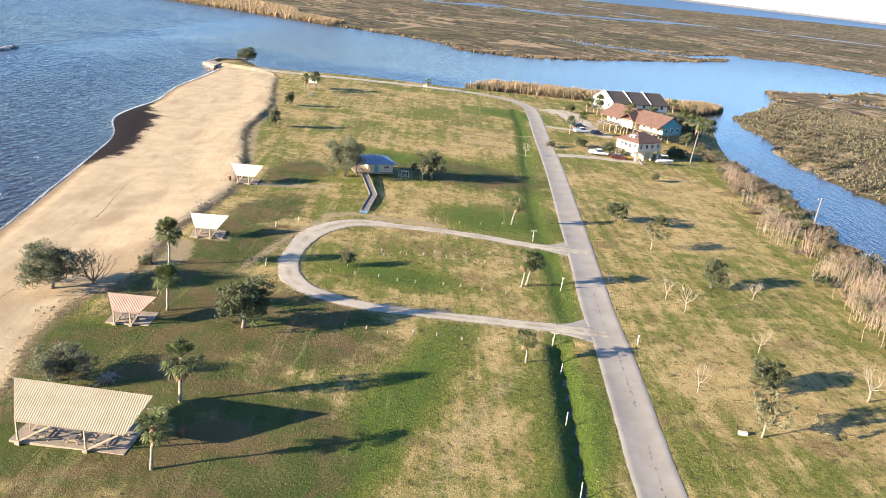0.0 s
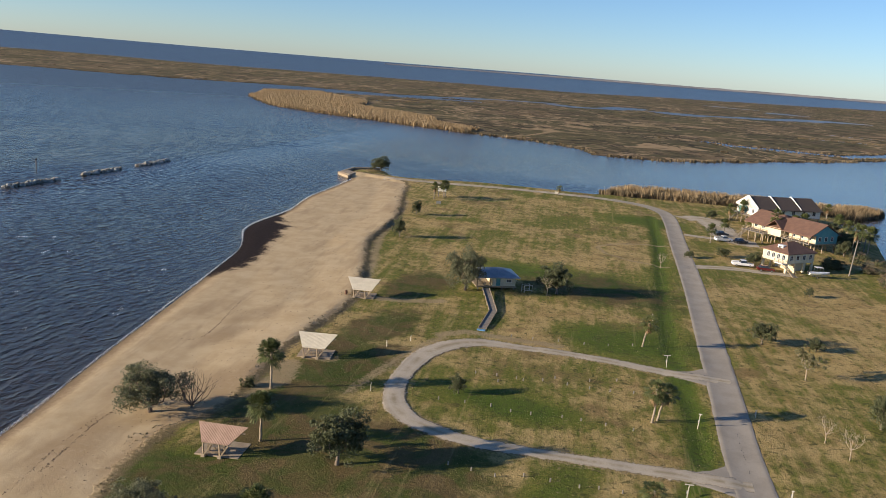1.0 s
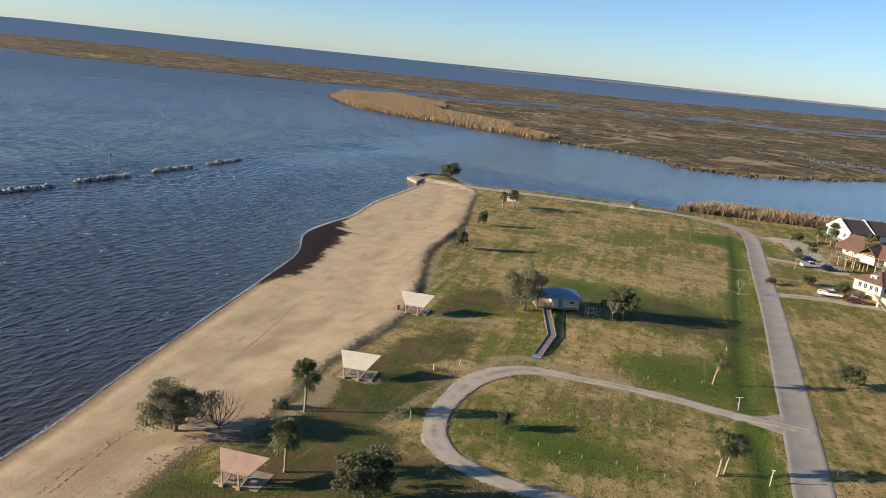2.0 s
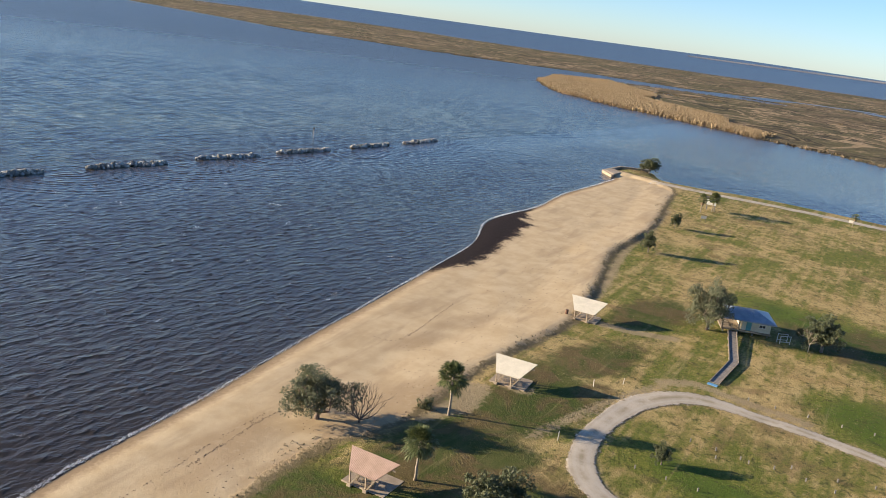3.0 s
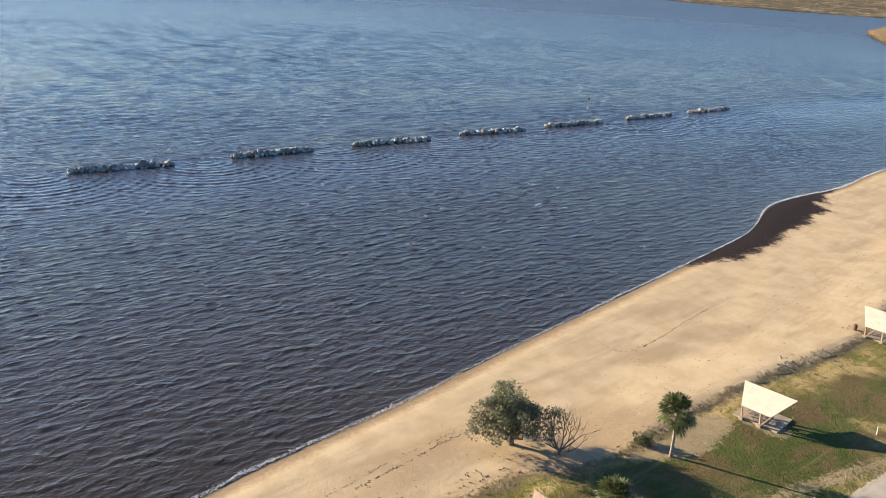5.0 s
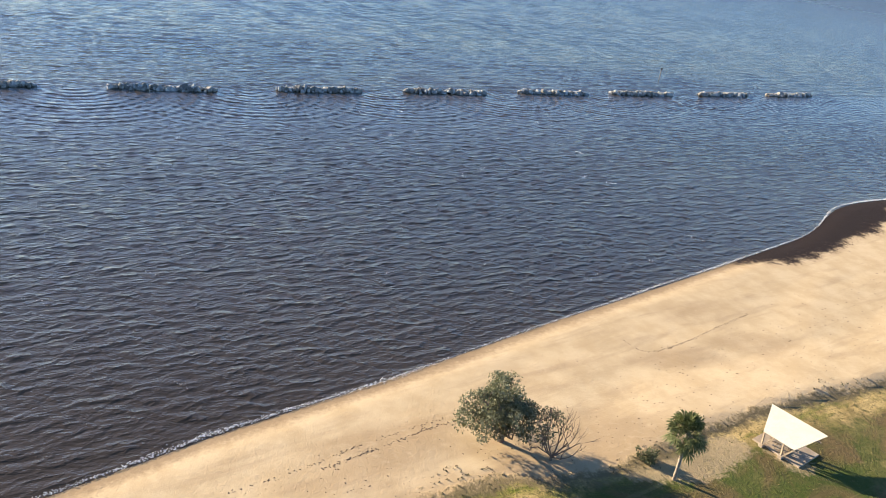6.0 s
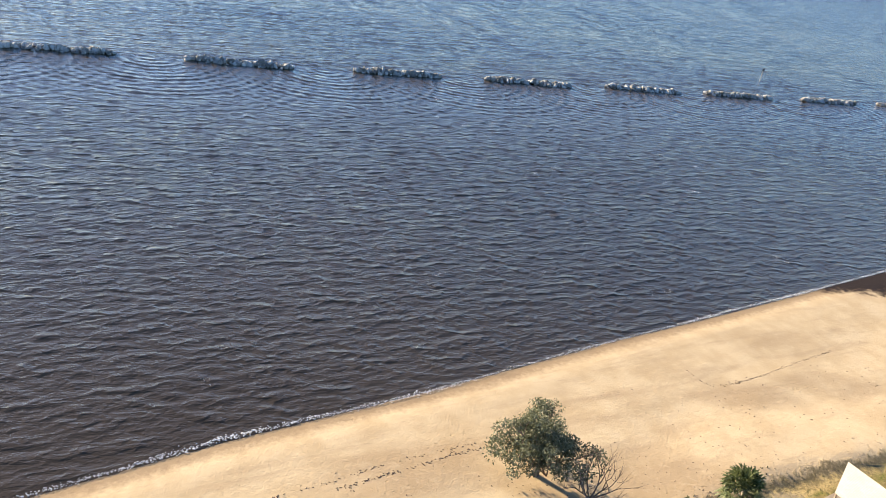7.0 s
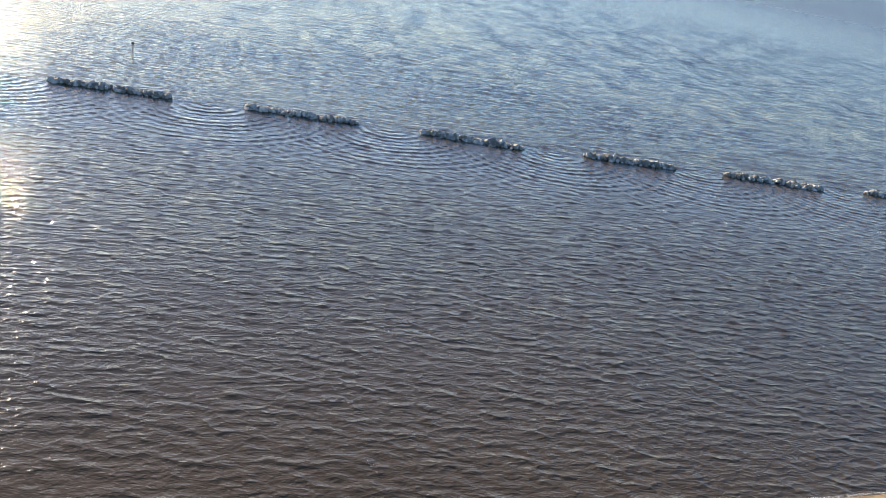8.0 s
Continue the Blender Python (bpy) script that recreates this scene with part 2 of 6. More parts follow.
DITCH = [(57, 10), (50, 36), (41.4, 70), (37.6, 85.4), (33.8, 99.9), (32.1, 107), (31.6, 116.2), (28.2, 130.8), (22.1, 147.6), (18.2, 162), (9.6, 194.7), (-6.1, 261.8), (-20, 312)]
ditch_line = spline(DITCH, 9.0)
LAND = 1.2
road_far = Raster(lambda x, y: np.minimum(off_line(x, y, road_line[::4]), 50), -60, 100, -60, 350, 1.5)
loop_far = Raster(lambda x, y: np.minimum(off_line(x, y, loop_line), 50), -40, 70, 60, 200, 2.0)


def park_height(x, y):
    d = park_edge(x, y)
    beach = beach_side(x, y) > 0
    wide = np.where(beach, 34.0, 7.0)
    up = np.clip(d / wide, 0, 1)
    rim = np.clip(d / 3.0, 0, 1) * 0.26
    z = np.where(d > 0, rim + (LAND - 0.26) * (up * up * (3 - 2 * up) * 0.55 + up * 0.45), np.maximum(d * 0.12, -1.6))
    ditch = np.clip(1 - off_line(x, y, ditch_line) / 2.2, 0, 1)
    z = z - np.where(y < 106, 0.8, 0.3) * ditch * ditch * (3 - 2 * ditch) * (loop_far(x, y) > 4.5)
    z = z - 0.12 * np.clip(2.4 - road_far(x, y), 0, 1)
    s = sand_edge(x, y)
    berm = np.clip((s + 0.6) / 1.1, 0, 1) * np.clip(1 - (s - 0.5) / 10, 0, 1) * np.clip((y - 96) / 12, 0, 1) * np.clip((312 - y) / 30, 0, 1)
    z = z + (0.5 + 0.16 * wobble(x, y, 0.12, 14)) * berm
    return z + 0.06 * np.clip((d - 4) / 8, 0, 1) * wobble(x, y, 0.35, 3)


def ground_z(x, y):
    return float(park_height(np.array([float(x)]), np.array([float(y)]))[0])


NORTH_MARSH = [(-2127, 828), (-1672, 818), (-1356, 825), (-1157, 828), (-1050, 885), (-900, 930), (-860, 970), (-790, 1036), (-735, 1080), (-640, 1105), (-440, 1150),
               (-450, 1100), (-540, 1040), (-620, 960), (-645, 880), (-590, 790), (-560, 745), (-465, 655), (-405, 633), (-349, 620), (-298, 609), (-254, 603), (-210, 587),
               (-168, 590), (-132, 574), (-105, 541), (-85, 544), (-62, 550), (-43, 576), (-11, 643), (28, 697), (61, 764), (80, 860), (132, 905), (209, 858), (420, 770),
               (900, 740), (2600, 700), (4400, 900), (4400, 3000), (2000, 4100), (600, 3700), (100, 3330), (-90, 3120), (-326, 2850)]
MARSH_BACK = [(-533, 2600), (-706, 2290), (-960, 2240), (-1082, 2150), (-1258, 2080), (-1420, 1990), (-1650, 1860), (-1900, 1830), (-2226, 1680), (-2500, 1300)]
EAST_MARSH = [(100.5, 246), (90.6, 269), (80, 298), (73, 340), (66, 390), (72, 425), (84, 460), (88, 500), (84, 550), (102, 563), (132, 587), (180, 660), (320, 700), (900, 640),
              (2500, 500), (2500, -600), (430, -600), (260, -150), (150, 60), (115, 180)]
north_ring = spline(NORTH_MARSH + MARSH_BACK, 90.0, True)
east_ring = spline(EAST_MARSH, 40.0, True)
CREEKS = [([(75, 870), (64, 835), (38, 774), (12, 771), (-19, 775), (-50, 766), (-77, 786)], 11), ([(-620, 1071), (-582, 1105), (-550, 1150), (-514, 1180), (-520, 1260), (-478, 1296), (-433, 1330), (-360, 1275), (-320, 1343), (-331, 1460), (-287, 1435), (-209, 1385), (-146, 1485), (-65, 1578)], 20),
          ([(900, 900), (500, 980), (250, 1080), (100, 1150), (20, 1160)], 8), ([(-52, 1610), (-30, 1690), (20, 1730)], 30), ([(130, 560), (220, 520), (300, 540), (420, 480)], 8),
          ([(-905, 900), (-911, 950), (-880, 1010)], 14), ([(-118, 1960), (-84, 1930)], 26), ([(-260, 2125), (-214, 2105)], 28), ([(140, 470), (200, 440), (260, 450)], 6),
          ([(-560, 900), (-500, 905), (-460, 950)], 6), ([(120, 1900), (300, 1850), (520, 1930)], 15), ([(-10, 1010), (40, 1030), (130, 1010)], 6)]
creek_lines = [(spline(p, 60.0), w) for p, w in CREEKS]


def marsh_height(x, y):
    near = np.maximum(signed(x, y, north_ring), signed(x, y, east_ring))
    ragged = near + 4.0 * wobble(x, y, 0.05, 11) + 2.0 * wobble(x, y, 0.22, 12)
    for line, w in creek_lines:
        ragged = np.minimum(ragged, off_line(x, y, line) - w * (1 + 0.4 * wobble(x, y, 0.03, 13)))
    return np.clip(ragged * 0.12, -0.8, 0.5) + np.where(ragged > 4, 0.12 * wobble(x, y, 0.11, 5), 0) + sea_height(x, y)


def sea_height(x, y):
    """The far water rises a little, so that the horizon lies at its true height within a few kilometres."""
    return 32.5 * (np.maximum(np.hypot(x, y) - 2400, 0) / 2500) ** 1.6


marsh_at = Raster(marsh_height, -1260, 430, 225, 1160, 4.0)

# ------------------------------------------------ materials
def ground_material():
    n = Nodes("grass_and_sand")
    sd, wd = n.attr("sand"), n.attr("shore")
    at = n.where()
    row = n.laid(-18, 1, 0.06)
    big, mid, fine = n.noise(0.035, 4, 0.6, at, 0.6), n.noise(0.22, 4, 0.62, at), n.noise(1.6, 5, 0.7, at)
    tuft = n.noise(5.0, 4, 0.7, at)
    lines = n.noise(0.5, 3, 0.6, row)
    weave = n.noise(0.75, 4, 0.7, n.laid(-18, 1, 0.45))
    straw = n.mix(n.span(mid, 0.35, 0.7), (0.47, 0.345, 0.145), (0.335, 0.235, 0.092))
    green = n.mix(n.span(fine, 0.35, 0.7), (0.105, 0.128, 0.018), (0.215, 0.2, 0.044))
    f = n.math("ADD", n.math("MULTIPLY", big, 0.75), n.math("ADD", n.math("MULTIPLY", mid, 0.3), n.math("ADD", n.math("MULTIPLY", weave, 0.45), n.math("MULTIPLY", lines, 0.4))))
    f = n.math("ADD", f, n.math("MULTIPLY", n.attr("lush"), 0.4))
    turf = n.mix(n.span(f, 0.84, 1.07), straw, green)
    earth = n.noise(0.06, 4, 0.62, n.where((1, 1, 1), 40), 0.8)
    turf = n.mix(n.span(n.math("ADD", earth, n.math("MULTIPLY", mid, 0.3)), 0.70, 0.84, 0, 0.75), turf, n.mix(fine, (0.28, 0.185, 0.085), (0.17, 0.115, 0.05)))
    turf = n.mix(n.math("MULTIPLY", n.span(n.math("ADD", n.attr("lush"), n.math("MULTIPLY", n.math("SUBTRACT", mid, 0.5), 1.1)), 0.35, 0.85), n.span(fine, 0.3, 0.6, 0.5, 0.95)), turf, (0.075, 0.122, 0.014))
    turf = n.mix(n.span(tuft, 0.48, 0.68, 0, 0.7), turf, (0.045, 0.047, 0.015))
    turf = n.mix(n.span(fine, 0.60, 0.8, 0, 0.6), turf, (0.36, 0.28, 0.14))
    patch = n.noise(0.8, 4, 0.7, at, 0.8)
    turf = n.mix(n.span(patch, 0.52, 0.66, 0, 0.75), turf, (0.05, 0.056, 0.017))
    turf = n.mix(n.span(n.math("ADD", n.attr("dark"), n.math("MULTIPLY", n.math("SUBTRACT", mid, 0.5), 1.2)), 0.2, 0.75, 0, 0.85), turf, n.mix(n.span(n.noise(0.13, 4, 0.65, at, 0.8), 0.42, 0.6), n.mix(patch, (0.026, 0.05, 0.007), (0.07, 0.088, 0.018)), n.mix(patch, (0.075, 0.052, 0.022), (0.14, 0.1, 0.045))))
    worn = n.math("ADD", n.attr("worn"), n.math("MULTIPLY", n.math("SUBTRACT", fine, 0.5), 1.4))
    turf = n.mix(n.span(worn, 0.4, 0.75, 0, 0.85), turf, n.mix(mid, (0.39, 0.305, 0.18), (0.25, 0.185, 0.10)))
    # mown swaths: faint lines along the road
    swath = n.noise(0.55, 4, 0.7, n.laid(-15.5, 1, 0.05), 0.35)
    turf = n.mix(n.span(swath, 0.55, 0.7, 0, 0.28), turf, (0.085, 0.082, 0.024))
    turf = n.mix(n.span(swath, 0.42, 0.3, 0, 0.22), turf, (0.44, 0.34, 0.16))
    # sand: pale, with damp brown hollows, a wet rim and scattered dark wrack
    damp = n.noise(0.085, 4, 0.6, n.laid(-19, 1, 0.3))
    streak = n.noise(0.4, 4, 0.65, n.laid(-19, 1, 0.16), 0.4)
    sand = n.mix(n.span(mid, 0.3, 0.7), (0.52, 0.405, 0.245), (0.44, 0.33, 0.187))
    sand = n.mix(n.span(n.math("ADD", damp, n.math("MULTIPLY", n.attr("damp"), 0.22)), 0.52, 0.72, 0, 0.6), sand, (0.29, 0.205, 0.115))
    sand = n.mix(n.span(streak, 0.5, 0.7, 0, 0.5), sand, (0.33, 0.24, 0.14))
    sand = n.mix(n.span(patch, 0.54, 0.7, 0, 0.25), sand, (0.55, 0.44, 0.28))
    sand = n.mix(n.span(tuft, 0.55, 0.8, 0, 0.25), sand, (0.25, 0.18, 0.11))
    # trodden stretches along the beach; the small shadows in the hollows are painted dark
    steps = n.math("MULTIPLY", n.span(n.noise(2.2, 3, 0.65, at), 0.6, 0.7), n.span(n.noise(0.2, 3, 0.6, n.laid(-23, 1, 0.18)), 0.52, 0.66, 0, 0.5))
    sand = n.mix(n.math("MULTIPLY", steps, 0.6), sand, (0.20, 0.135, 0.07))
    rim = n.math("ADD", wd, n.math("MULTIPLY", n.math("SUBTRACT", fine, 0.5), 2.5))
    sand = n.mix(n.span(rim, 0.6, 2.6, 0.75, 0), sand, (0.17, 0.115, 0.065))
    edge = n.math("ADD", sd, n.math("ADD", n.math("MULTIPLY", n.math("SUBTRACT", mid, 0.5), 4.5), n.math("MULTIPLY", n.math("SUBTRACT", fine, 0.5), 3.5)))
    dirt = n.mix(mid, (0.20, 0.15, 0.08), (0.10, 0.085, 0.04))
    c = n.mix(n.span(edge, -2.2, -0.6), turf, dirt)
    c = n.mix(n.span(edge, -0.6, 1.0), c, sand)
    w = n.math("ADD", n.attr("wrack"), n.math("ADD", n.math("MULTIPLY", n.math("SUBTRACT", fine, 0.5), 4.0), n.math("MULTIPLY", n.math("SUBTRACT", mid, 0.5), 7.0)))
    c = n.mix(n.span(w, -0.5, 1.5), c, n.mix(tuft, (0.009, 0.006, 0.005), (0.026, 0.015, 0.011)))
    h = n.math("MULTIPLY", n.math("ADD", n.math("MULTIPLY", tuft, 0.6), fine), n.span(edge, -0.6, 1.0, 1.0, 0.2))
    h = n.math("SUBTRACT", h, n.math("MULTIPLY", steps, n.span(edge, -0.6, 1.0, 0, 0.5)))
    return n.done(c, 0.92, n.bump(h, 0.9, 0.3), spec=0.15)


WAVE_GAPS = [(-153, -51.7), (-162, -5.7), (-170, 34.5), (-176.7, 72.8), (-185, 108.5), (-192.7, 145.4), (-200.6, 180.7), (-208.3, 217)]


def water_material(name, tint_a, tint_b, steep):
    """Brown lake water under wind ripples; ripples too small to follow far off are left to the roughness."""
    n = Nodes(name)
    a = n.noise(0.95, 3, 0.6, n.laid(-14, 1.0, 0.5), 0.5)
    b = n.noise(2.7, 3, 0.65, n.laid(-6, 1.0, 0.5), 0.3)
    warp = n.math("MULTIPLY", n.noise(0.16, 3, 0.6, n.laid(-12, 1.0, 0.7)), 20.0)
    place = n.t.nodes.new("ShaderNodeSeparateXYZ")
    n.t.links.new(n.where(), place.inputs[0])

    def crest(way, length, shift):
        """Short steep waves that run shoreward, with winding crests."""
        k = math.pi / length
        u = n.math("ADD", n.math("MULTIPLY", place.outputs[0], k * math.cos(radians(way))), n.math("MULTIPLY", place.outputs[1], k * math.sin(radians(way))))
        u = n.math("ADD", u, n.math("MULTIPLY", warp, shift))
        return n.math("MULTIPLY", n.math("SUBTRACT", 1.0, n.math("ABSOLUTE", n.math("SINE", u))), length)

    crests = n.math("ADD", n.math("ADD", crest(2, 1.9, 0.55), crest(28, 1.35, -0.6)), crest(14, 2.7, 0.4))
    crests = n.math("MULTIPLY", crests, n.span(n.noise(0.33, 3, 0.6, n.laid(-14, 1.0, 0.6)), 0.32, 0.66, 0.3, 1.45))
    tone = n.noise(0.012, 3, 0.6, n.where())
    c = n.noise(0.4, 3, 0.6, n.laid(-12, 1.0, 0.5), 0.4)
    gust = n.span(n.noise(0.02, 3, 0.6, n.laid(-10, 1.0, 0.4)), 0.35, 0.65, 0.85, 1.1)
    # rings that spread shoreward from the gaps between the rock mounds, and the calmer lee behind the rocks
    behind = n.math("ADD", n.math("ADD", place.outputs[0], 164.6), n.math("MULTIPLY", place.outputs[1], 0.2087))
    lee = n.math("MULTIPLY", n.span(behind, -2, 4), n.span(behind, 62, 18))
    drift = n.math("MULTIPLY", n.noise(0.07, 3, 0.6), 4.0)
    rings = None
    for gx, gy in WAVE_GAPS:
        d = n.far(gx, gy)
        wave = n.math("SINE", n.math("ADD", n.math("MULTIPLY", d, 2.6), drift))
        wave = n.math("MULTIPLY", wave, n.span(d, 60, 5))
        rings = wave if rings is None else n.math("ADD", rings, wave)
    rings = n.math("MULTIPLY", rings, n.math("MULTIPLY", lee, 0.2))
    calm = n.math("SUBTRACT", 1.0, n.math("MULTIPLY", lee, 0.55))
    h = n.math("ADD", n.math("MULTIPLY", a, 0.75), n.math("ADD", n.math("MULTIPLY", b, 0.5), n.math("ADD", n.math("MULTIPLY", crests, 0.12), n.math("MULTIPLY", c, 0.3))))
    sheltered = n.span(place.outputs[0], -150, 10, 1.0, 0.3)
    h = n.math("MULTIPLY", n.math("ADD", n.math("MULTIPLY", n.math("MULTIPLY", h, gust), calm), rings), sheltered)
    n.b.inputs["IOR"].default_value = 1.33
    rough = n.span(n.far(20, 40), 130, 1100, 0.07, 0.3)
    return n.done(n.mix(n.span(tone, 0.35, 0.65), tint_a, tint_b), rough, n.bump(h, 1.0, steep), spec=0.5)


def marsh_material():
    n = Nodes("marsh_grass")
    at = n.where()
    wide, a, b, c = n.noise(0.0045, 4, 0.6, at, 0.6), n.noise(0.014, 5, 0.65, at, 1.0), n.noise(0.06, 4, 0.68, at, 0.6), n.noise(0.5, 3, 0.7, at)
    t = n.mix(n.span(a, 0.4, 0.6), (0.165, 0.118, 0.064), (0.085, 0.078, 0.036))
    t = n.mix(n.span(wide, 0.44, 0.58, 0, 0.7), t, (0.11, 0.098, 0.042))
    t = n.mix(n.span(b, 0.53, 0.68, 0, 0.9), t, (0.30, 0.215, 0.115))
    t = n.mix(n.span(b, 0.46, 0.34, 0, 0.85), t, (0.048, 0.04, 0.022))
    t = n.mix(n.span(c, 0.5, 0.75, 0, 0.5), t, (0.07, 0.058, 0.03))
    # dry ridges and black mud: thin winding bands
    band = n.math("ABSOLUTE", n.math("SUBTRACT", n.noise(0.006, 4, 0.62, at, 1.2), 0.5))
    t = n.mix(n.span(band, 0.022, 0.006, 0, 0.85), t, (0.38, 0.27, 0.15))
    mud = n.math("ABSOLUTE", n.math("SUBTRACT", n.noise(0.009, 4, 0.62, n.where((1, 1.0, 1), 30), 1.2), 0.47))
    t = n.mix(n.span(mud, 0.016, 0.005, 0, 0.85), t, (0.03, 0.025, 0.016))
    gold = n.math("ADD", n.attr("gold"), n.math("MULTIPLY", n.math("SUBTRACT", b, 0.5), 0.8))
    t = n.mix(n.span(gold, 0.35, 0.6), t, n.mix(c, (0.47, 0.325, 0.165), (0.36, 0.245, 0.12)))
    return n.done(t, 0.95, n.bump(n.math("ADD", b, n.math("MULTIPLY", c, 0.4)), 0.8, 0.8), spec=0.1)


def ragged_edge(n, low, high, coarse, fine):
    """Lets the ground show through where a strip frays out towards its edge."""
    at = n.where()
    e = n.math("ADD", n.attr("edge"), n.math("ADD", n.math("MULTIPLY", n.math("SUBTRACT", n.noise(0.45, 3, 0.6, at), 0.5), coarse), n.math("MULTIPLY", n.math("SUBTRACT", n.noise(2.4, 4, 0.7, at), 0.5), fine)))
    n.t.links.new(n.span(e, low, high, 1.0, 0.0), n.b.inputs["Alpha"])


def road_material():
    n = Nodes("worn_asphalt")
    ragged_edge(n, 0.93, 0.97, 0.06, 0.12)
    at = n.where()
    a, b, g = n.noise(0.25, 4, 0.6, at), n.noise(1.4, 4, 0.65, at), n.noise(30, 3, 0.6, at)
    c = n.mix(n.span(a, 0.3, 0.7), (0.312, 0.274, 0.215), (0.38, 0.337, 0.27))
    c = n.mix(n.span(b, 0.58, 0.75, 0, 0.5), c, (0.25, 0.218, 0.18))
    c = n.mix(n.span(g, 0.4, 0.7, 0, 0.3), c, (0.14, 0.13, 0.12))
    return n.done(c, 0.88, n.bump(g, 0.4, 0.01), spec=0.3)


def gravel_material():
    n = Nodes("pale_gravel")
    ragged_edge(n, 0.72, 0.9, 0.5, 0.7)
    at = n.where()
    a, b, g = n.noise(0.3, 4, 0.6, at), n.noise(2.2, 4, 0.7, at), n.noise(12, 3, 0.7, at)
    c = n.mix(n.span(a, 0.3, 0.7), (0.50, 0.43, 0.325), (0.39, 0.33, 0.24))
    c = n.mix(n.span(b, 0.5, 0.72, 0, 0.6), c, (0.48, 0.43, 0.34))
    c = n.mix(n.span(g, 0.5, 0.7, 0, 0.4), c, (0.14, 0.12, 0.09))
    rut = n.math("ABSOLUTE", n.math("SUBTRACT", n.attr("edge"), 0.42))
    c = n.mix(n.math("MULTIPLY", n.span(n.attr("edge"), 0.22, 0.05), n.span(a, 0.42, 0.6, 0, 0.55)), c, (0.25, 0.205, 0.105))
    c = n.mix(n.math("MULTIPLY", n.span(rut, 0.16, 0.04), 0.35), c, (0.50, 0.45, 0.36))
    return n.done(c, 0.95, n.bump(n.math("ADD", b, g), 0.5, 0.04), spec=0.15)


GROUND = ground_material()
WATER = water_material("brown_lake_water", (0.040, 0.030, 0.0175), (0.049, 0.037, 0.022), 0.3)
MARSH = marsh_material()
ASPHALT = road_material()
# distance haze is mixed into the grey-blue colour of these woods
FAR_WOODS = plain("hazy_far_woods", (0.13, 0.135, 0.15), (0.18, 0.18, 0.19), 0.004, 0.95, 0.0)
GRAVEL = gravel_material()

# ------------------------------------------------ ground, water, marsh, road
lush_spots = [(40, 75, 3.0, 24), (37, 88, 3, 12), (3, 118, 12, 5), (-24, 76, 5, 5), (-28, 119, 5, 5), (18, 75, 4, 30), (-15, 200, 25, 8), (10, 160, 15, 10), (50, 60, 6, 10), (-20, 300, 14, 9)]


def lush(x, y):
    out = np.clip(1.3 - off_line(x, y, ditch_line) / 2.4, 0, 1)
    for cx, cy, rx, ry in lush_spots:
        out = np.maximum(out, np.clip(1.4 - np.hypot((x - cx) / rx, (y - cy) / ry), 0, 1))
    return out


WRACK = spline([(-83, 144), (-93, 162), (-101, 177), (-113, 191), (-119, 206), (-122, 218), (-120.5, 229), (-115.5, 222), (-111, 212.5), (-105, 209), (-107, 206), (-100, 204), (-98.5, 197), (-93.6, 190),
                (-92, 182), (-87.5, 176.5), (-83.5, 168), (-80.5, 161), (-80.5, 150)], 1.5, True)

wrack_edge = Raster(lambda x, y: np.clip(signed(x, y, WRACK), -10, 10), -140, -60, 130, 250, 1.0)


DARK_SPOTS = [(-12, 66, 22, 26), (-2, 92, 16, 16), (8, 62, 12, 18), (-24, 104, 8, 18), (-27, 122, 8, 10), (-5, 195, 22, 14), (-25, 112, 9, 24), (-20, 96, 12, 14), (-31, 138, 7, 14), (-14, 88, 16, 12), (-40, 170, 7, 16)]
TRACKS = [(LOOP, 3.3, 0.75), ([(x, y) for x, y in ROAD if 40 < y < 290], 4.0, 0.55), ([(-3, 262), (-12, 257), (-18, 251), (-20.3, 244), (-16, 237), (-8, 232.5), (3, 232)], 1.3, 0.8), ([(21, 80), (19.2, 91.7), (12, 118), (5.8, 140), (-2, 168), (-11, 198), (-30, 260)], 0.8, 0.42),
          ([(-45, 150), (-56, 175), (-64, 190), (-74, 210), (-84, 236), (-98, 268)], 2.4, 0.8), ([(-38, 114), (-40.5, 126), (-43, 140), (-45, 150)], 2.2, 1), ([(-43, 153), (-36, 156), (-30, 161)], 2.0, 1),
          ([(-31, 99), (-30, 106), (-33, 112)], 3.0, 1), ([(-32, 117), (-29, 118)], 2.5, 0.9), ([(-20, 141), (-17, 146), (-10, 147), (0, 149)], 2.2, 0.8), ([(-19, 108), (-20, 128), (-19, 140)], 1.8, 0.7), ([(28, 58), (27, 76), (29, 95)], 4.0, 0.5)]
track_lines = [(spline(p, 6.0), w, s) for p, w, s in TRACKS]
worn_at = Raster(lambda x, y: np.maximum.reduce([s * np.clip(1.25 - off_line(x, y, t) / w, 0, 1) for t, w, s in track_lines]), -130, 60, 40, 290, 1.0)


DAMP_SPOTS = [(-33, 80, 8, 18), (-36, 100, 6, 10), (-51, 118, 3.5, 9), (-54, 130, 3.5, 8), (-38, 77, 4, 9)]


def damp_sand(x, y):
    return np.maximum.reduce([np.clip(1.5 - 1.2 * np.hypot((x - cx) / rx, (y - cy) / ry), 0, 1) for cx, cy, rx, ry in DAMP_SPOTS])


def dark_grass(x, y):
    return np.maximum.reduce([np.clip(1.5 - 1.2 * np.hypot((x - cx) / rx, (y - cy) / ry), 0, 1) for cx, cy, rx, ry in DARK_SPOTS])


def park_fields():
    return [("sand", lambda x, y: np.clip(sand_edge(x, y), -30, 30)), ("shore", lambda x, y: np.clip(park_edge(x, y), -5, 30)),
            ("lush", lush), ("damp", damp_sand), ("dark", dark_grass), ("worn", lambda x, y: worn_at(x, y) * ((x > -128) & (x < 58) & (y > 42) & (y < 288))), ("wrack", lambda x, y: wrack_edge(x, y))]


